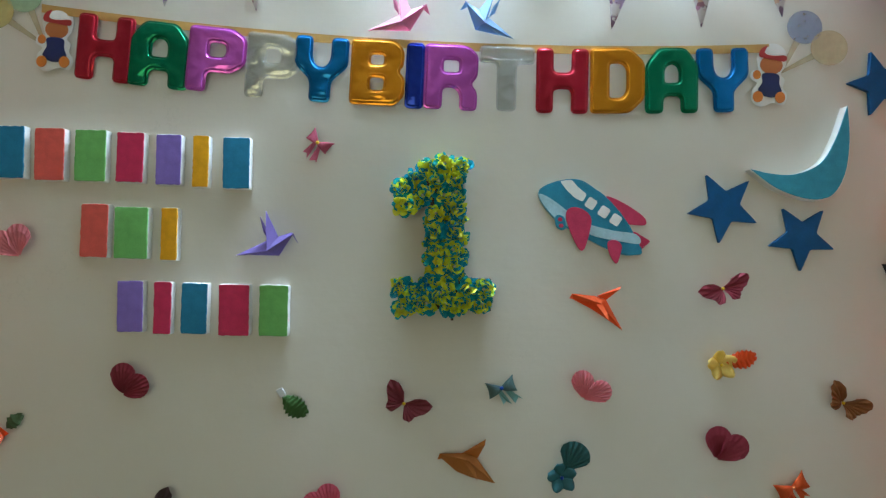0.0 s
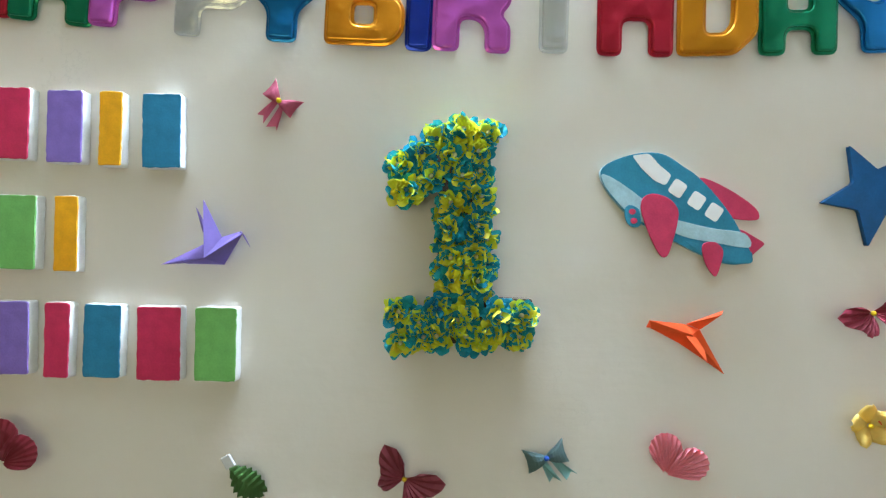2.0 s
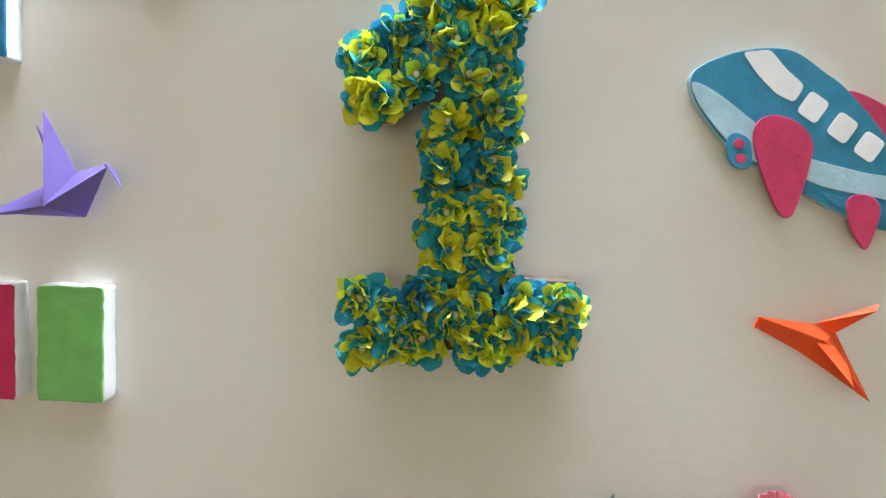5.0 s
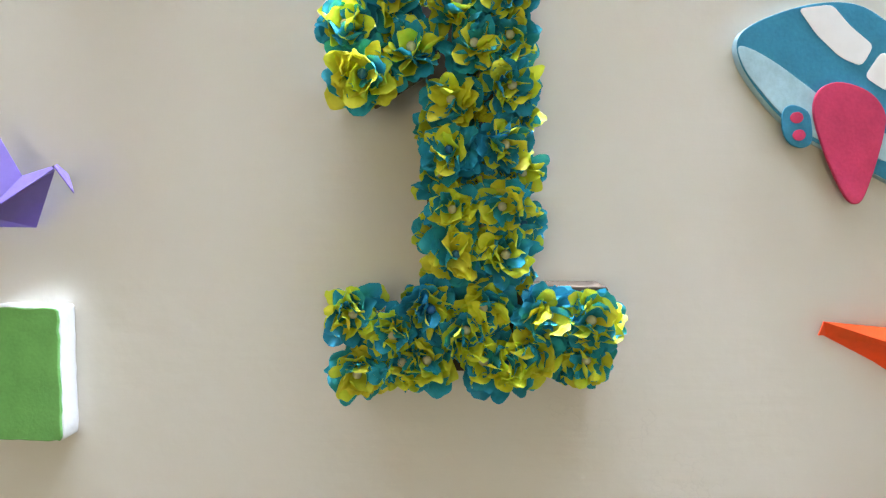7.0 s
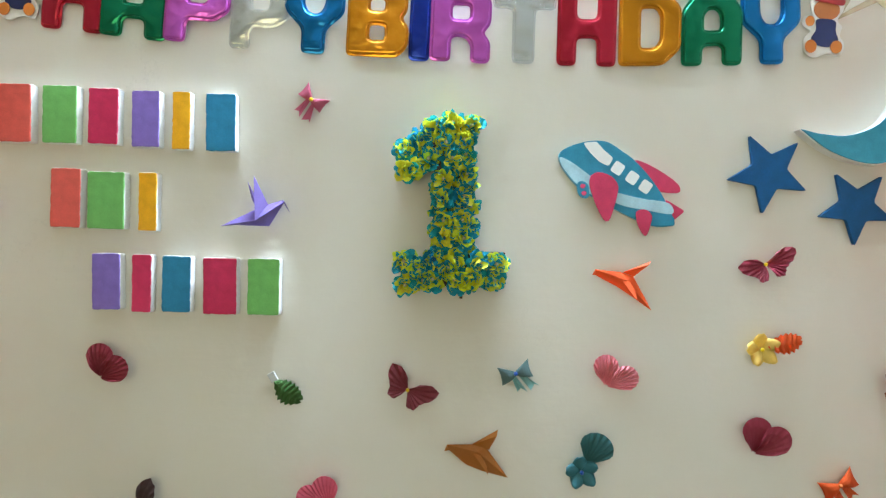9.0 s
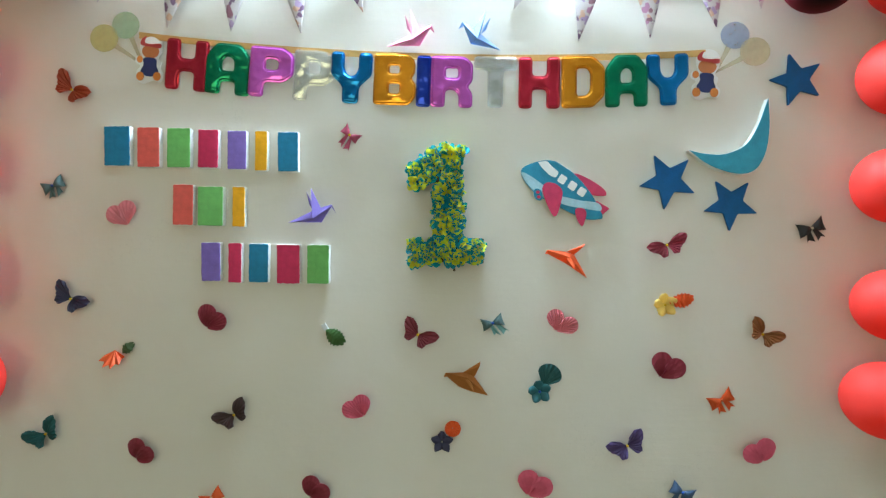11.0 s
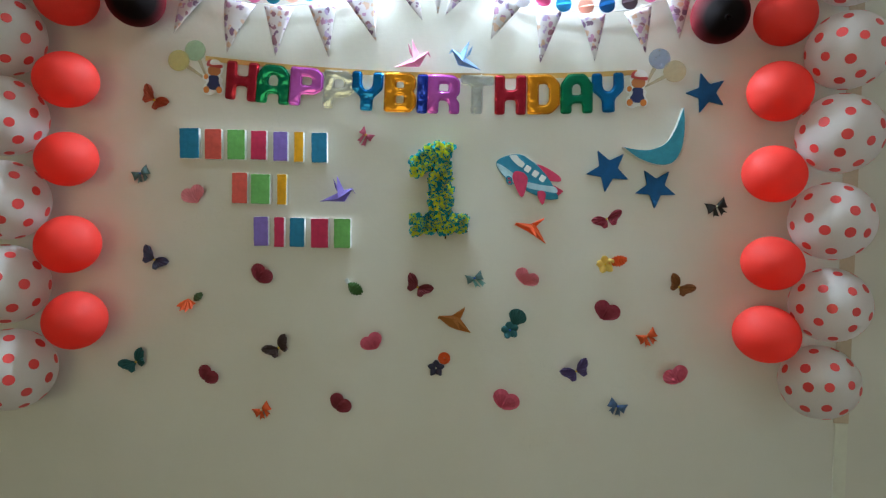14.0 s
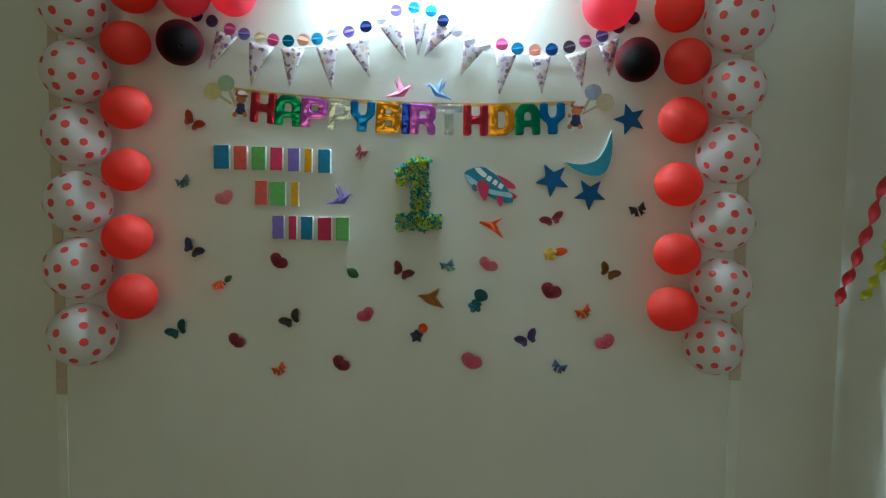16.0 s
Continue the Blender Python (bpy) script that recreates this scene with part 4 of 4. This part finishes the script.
for i, (tx, tz, bx, bz, hw) in enumerate(PENNANTS):
    a, b = PENNANTS[max(i - 1, 0)], PENNANTS[min(i + 1, len(PENNANTS) - 1)]
    along = Vector((b[0] - a[0], b[1] - a[1])).normalized()
    bm = bmesh.new()
    rows = []
    for r in range(9):
        s = r / 8
        mid = Vector((tx + (bx - tx) * s, tz + (bz - tz) * s))
        row = []
        for c in range(7):
            u = -1 + c / 3
            p = mid + along * hw * u * (1 - s * 0.985)
            row.append(bm.verts.new((p.x, -0.008 - 0.016 * math.sin(s * 2.4) * (0.6 + 0.4 * math.sin(i * 2.1)) - 0.006 * (1 - u * u) * (1 - s), p.y)))
        rows.append(row)
    for p, q in zip(rows, rows[1:]):
        for c in range(6):
            bm.faces.new((p[c], p[c + 1], q[c + 1], q[c]))
    bmesh.ops.recalc_face_normals(bm, faces=bm.faces[:])
    bmesh.ops.solidify(bm, geom=bm.faces[:], thickness=0.0004)
    part("pennant", bm, M_FLORAL, pennants, "", True)
part("string", rod_bm([(-.83, -.007, 2.41)] + [(p[0], -.007, p[1] + .002) for p in PENNANTS] + [(.80, -.007, 2.40)], 0.0017), M_STRING, pennants, "thin white string", True)

discs = thing("disc_garland", (0, 0, 0), "string of folded paper discs in mixed pastel colours", "garland")
DISC_INK = {"n": (0.03, 0.05, 0.18), "p": (0.16, 0.07, 0.20), "k": (0.68, 0.16, 0.34), "l": (0.30, 0.22, 0.52), "c": (0.78, 0.70, 0.52), "t": (0.01, 0.24, 0.34), "e": (0.78, 0.46, 0.38),
            "s": (0.06, 0.36, 0.58), "w": (0.70, 0.68, 0.72), "b": (0.02, 0.14, 0.36), "g": (0.17, 0.13, 0.17)}
DISC_MAT = {k: paper("disc_paper_" + k, c, 0.3) for k, c in DISC_INK.items()}
DISCS = [(-.865, 2.426, "n"), (-.806, 2.406, "p"), (-.737, 2.375, "k"), (-.681, 2.357, "l"), (-.619, 2.342, "c"), (-.568, 2.335, "k"), (-.510, 2.331, "t"), (-.452, 2.334, "e"), (-.398, 2.338, "s"),
         (-.340, 2.350, "w"), (-.277, 2.364, "l"), (-.212, 2.383, "n"), (-.155, 2.412, "w"), (-.097, 2.442, "l"), (-.03, 2.452, "s"), (.035, 2.439, "s"), (.080, 2.404, "n"), (.134, 2.367, "w"),
         (.182, 2.335, "w"), (.239, 2.314, "w"), (.301, 2.316, "k"), (.360, 2.300, "s"), (.425, 2.294, "e"), (.487, 2.297, "b"), (.552, 2.306, "g"), (.610, 2.326, "k"), (.671, 2.347, "l"), (.730, 2.378, "p"), (.784, 2.410, "p")]
for i, (x, z, key) in enumerate(DISCS):
    bm = bmesh.new()
    r, tilt, n = .0235, random.uniform(-.35, .45), 20
    rim = [Vector((r * math.cos(k * math.tau / n), 0, r * math.sin(k * math.tau / n))) for k in range(n)]
    vs = [bm.verts.new((p.x, -0.007 - 0.0105 * abs(p.z) / r * 0.35, p.z)) for p in rim]
    hub = bm.verts.new((0, -0.006, 0))
    for k in range(n):
        bm.faces.new((hub, vs[k], vs[(k + 1) % n]))
    fl = [bm.verts.new((r * math.cos(math.pi * k / 10), -0.0075 - r * 0.92 * math.sin(math.pi * k / 10) * math.cos(tilt), r * 0.95 * math.sin(math.pi * k / 10) * math.sin(tilt))) for k in range(11)]
    root = bm.verts.new((0, -0.0068, 0))
    for k in range(10):
        bm.faces.new((root, fl[k], fl[k + 1]))
    bmesh.ops.solidify(bm, geom=bm.faces[:], thickness=0.0005)
    turned(part("disc", bm, DISC_MAT[key], discs), x, z, random.uniform(-14, 14), -0.014)
part("string", rod_bm([(x, -.018, z) for x, z, _ in DISCS], 0.0008), M_STRING, discs, "thin white string", True)

# ---- balloons ----
M_RED = rubber("red_latex", (0.93, 0.072, 0.055), 0.5, 0.6)
M_PINKR = rubber("coral_latex", (0.92, 0.13, 0.19), 0.65, 0.5)
M_WHITE = rubber("white_latex", (0.86, 0.82, 0.81), 0.5, 0.4)
M_DARK = rubber("dark_maroon_latex", (0.035, 0.004, 0.006), 0.4, 0.72)
M_DARK.node_tree.nodes["Principled BSDF"].inputs["Specular IOR Level"].default_value = 0.2
tree, n = M_DARK.node_tree, M_DARK.node_tree.nodes
hsv_node = [k for k in n if k.type == "HUE_SAT"][0]
co_node, split_node, dense = n.new("ShaderNodeTexCoord"), n.new("ShaderNodeSeparateXYZ"), n.new("ShaderNodeValToRGB")
link(tree, co_node.outputs["Object"], split_node.inputs[0])
span = n.new("ShaderNodeMapRange")
span.inputs["From Min"].default_value, span.inputs["From Max"].default_value = -0.09, 0.02
link(tree, split_node.outputs["Z"], span.inputs["Value"])
dense.color_ramp.elements[0].position, dense.color_ramp.elements[0].color = 0.25, (0.006, 0.002, 0.003, 1)
dense.color_ramp.elements[1].position, dense.color_ramp.elements[1].color = 0.95, (0.26, 0.012, 0.025, 1)
link(tree, span.outputs[0], dense.inputs[0])
link(tree, dense.outputs[0], hsv_node.inputs["Color"])
M_DOT = rubber("red_ink_dots", (0.80, 0.07, 0.07), 0.15, 0.4)


def balloon_point(d, r, stretch):
    """The skin of a balloon whose neck points along -z."""
    k = 1.0 if d.z > 0 else 1.0 + stretch * d.z * d.z
    return Vector((d.x * r * (1 - 0.10 * max(0, -d.z) ** 2), d.y * r * (1 - 0.10 * max(0, -d.z) ** 2), d.z * r * k))


def make_balloon(x, z, r, mat, label, neck, dots=False, y=None, group="balloons", flat=1.0, seed=0):
    """neck: the direction in which the knot points."""
    y = -r * 1.02 - 0.008 if y is None else y
    th = new("balloon")
    tagged(th, label, "balloon", group)
    th.matrix_basis = Matrix.Translation((x, y, z)) @ Matrix.Scale(flat, 4, (0, 0, 1)) @ Vector(neck).to_track_quat("-Z", "Y").to_matrix().to_4x4() @ Matrix.Rotation(seed * 1.7, 4, "Z")
    bm = bmesh.new()
    bmesh.ops.create_uvsphere(bm, u_segments=40, v_segments=24, radius=1)
    for v in bm.verts:
        v.co = balloon_point(v.co.normalized(), r, 0.12)
    part("skin", bm, mat, th, "", True)
    bm = bmesh.new()
    low = -r * 1.12
    prof = [(r * .10, low + r * .02), (r * .045, low - r * .05), (r * .05, low - r * .09), (r * .03, low - r * .12), (r * .085, low - r * .19), (r * .09, low - r * .20)]
    rings = [[bm.verts.new((q * math.cos(k * math.tau / 12), q * math.sin(k * math.tau / 12), h)) for k in range(12)] for q, h in prof]
    for a, b in zip(rings, rings[1:]):
        for k in range(12):
            bm.faces.new((a[k], a[(k + 1) % 12], b[(k + 1) % 12], b[k]))
    bmesh.ops.recalc_face_normals(bm, faces=bm.faces[:])
    part("knot", bm, mat, th, "", True)
    if dots:
        rn = random.Random(seed)
        count, gold = 38, math.pi * (3 - 5 ** 0.5)
        for k in range(count):
            h = 1 - 2 * (k + 0.5) / count
            q = math.sqrt(1 - h * h)
            d = Vector((q * math.cos(k * gold), q * math.sin(k * gold), h)) + Vector((rn.uniform(-.05, .05), rn.uniform(-.05, .05), rn.uniform(-.05, .05)))
            d.normalize()
            a = d.orthogonal().normalized()
            b = d.cross(a)
            size = 0.125 * rn.uniform(.92, 1.08)
            bm = bmesh.new()
            hub = bm.verts.new(balloon_point(d, r, 0.12) * 1.0045)
            ring = [bm.verts.new(balloon_point((d + (a * math.cos(j * math.tau / 14) + b * math.sin(j * math.tau / 14)) * size).normalized(), r, 0.12) * 1.0035) for j in range(14)]
            for j in range(14):
                bm.faces.new((hub, ring[j], ring[(j + 1) % 14]))
            bmesh.ops.recalc_face_normals(bm, faces=bm.faces[:])
            part("dot", bm, M_DOT, th, "", True)
    return th


POLKA = "white balloon with red polka dots in a wall column"
REDB = "matte red latex balloon in a wall column"
for i, (x, z, r) in enumerate(((-1.275, 2.420, .122), (-1.275, 2.184, .121), (-1.274, 1.952, .121), (-1.274, 1.709, .122), (-1.281, 1.464, .123), (-1.269, 1.212, .126))):
    make_balloon((x + .004) * 1.016 + .009, z * 1.016 - .028, r * 0.96, M_WHITE, POLKA, (-.15, .98, .1), True, -0.125, "polka dot balloons", seed=i + 1)
for i, (x, z, r) in enumerate(((1.108, 2.360, .126), (1.106, 2.129, .115), (1.098, 1.910, .120), (1.090, 1.674, .120), (1.098, 1.443, .115), (1.081, 1.226, .115))):
    make_balloon((x - .002) * 1.016 - .013, z * 1.016 - .034, r * 0.9, M_WHITE, POLKA, (.15, .98, .1), True, -0.148 + 0.008 * i, "polka dot balloons", seed=i + 11)
for i, (x, z, r) in enumerate(((-1.069, 2.490, .096), (-1.098, 2.300, .094), (-1.103, 2.063, .096), (-1.106, 1.831, .094), (-1.107, 1.579, .100), (-1.090, 1.352, .100))):
    make_balloon(x + .004, z, r * 0.92, M_RED, REDB, (-.3, .95, .0), False, -0.112, "red balloons", seed=i, flat=0.9)
for i, (x, z, r) in enumerate(((.923, 2.418, .095), (.958, 2.231, .091), (.950, 2.025, .095), (.942, 1.797, .093), (.945, 1.547, .090), (.935, 1.346, .097))):
    make_balloon(x - .003, z, r * 0.92, M_RED, REDB, (.3, .95, .0), False, -0.112, "red balloons", seed=i + 6, flat=0.9)
for x, z, r in ((-.870, 2.490, .090), (-.693, 2.486, .085), (.677, 2.440, .095)):
    make_balloon(x, z, r, M_PINKR, "coral red balloon tied near the ceiling light", (.1, .5, .8), False, -0.10, "coral balloons")
make_balloon(-.894, 2.304, .083, M_DARK, "dark maroon balloon with its neck facing the room", (.42, -.86, -.32), False, -0.10, "dark balloons")
make_balloon(.783, 2.240, .078, M_DARK, "dark maroon balloon with its neck facing the room", (-.14, -.92, -.36), False, -0.10, "dark balloons")


# ---- twisted streamers by the side wall ----
def streamer(top, foot, width, turns, mat, label):
    th = new("crepe_streamer")
    th.location = foot
    tagged(th, label, "streamer", "crepe streamers")
    bm = bmesh.new()
    rows, n = [], 90
    a, b = Vector(top) - Vector(foot), Vector((0, 0, 0))
    axis = (b - a).normalized()
    p = axis.orthogonal().normalized()
    q = axis.cross(p)
    for i in range(n + 1):
        s = i / n
        c = a.lerp(b, s) + Vector((0, 0, -0.05 * math.sin(math.pi * s)))
        ang = s * turns * math.tau
        d = p * math.cos(ang) + q * math.sin(ang)
        side = axis.cross(d)
        rows.append([bm.verts.new(c + d * width * u * 0.5 + side * width * 0.18 * (u * u - 0.4)) for u in (-1, -.5, 0, .5, 1)])
    for u, v in zip(rows, rows[1:]):
        for k in range(4):
            bm.faces.new((u[k], u[k + 1], v[k + 1], v[k]))
    bmesh.ops.recalc_face_normals(bm, faces=bm.faces[:])
    bmesh.ops.solidify(bm, geom=bm.faces[:], thickness=0.0005)
    part("ribbon", bm, mat, th, "", True)


streamer((1.57, -0.36, 2.10), (1.399, -0.30, 1.395), 0.034, 4.5, paper("red_crepe", (0.55, 0.02, 0.03), 0.3), "red twisted crepe streamer hanging by the side wall")
streamer((1.57, -0.36, 1.80), (1.482, -0.30, 1.416), 0.034, 3.0, paper("lime_crepe", (0.55, 0.52, 0.03), 0.3), "lime yellow twisted crepe streamer hanging by the side wall")
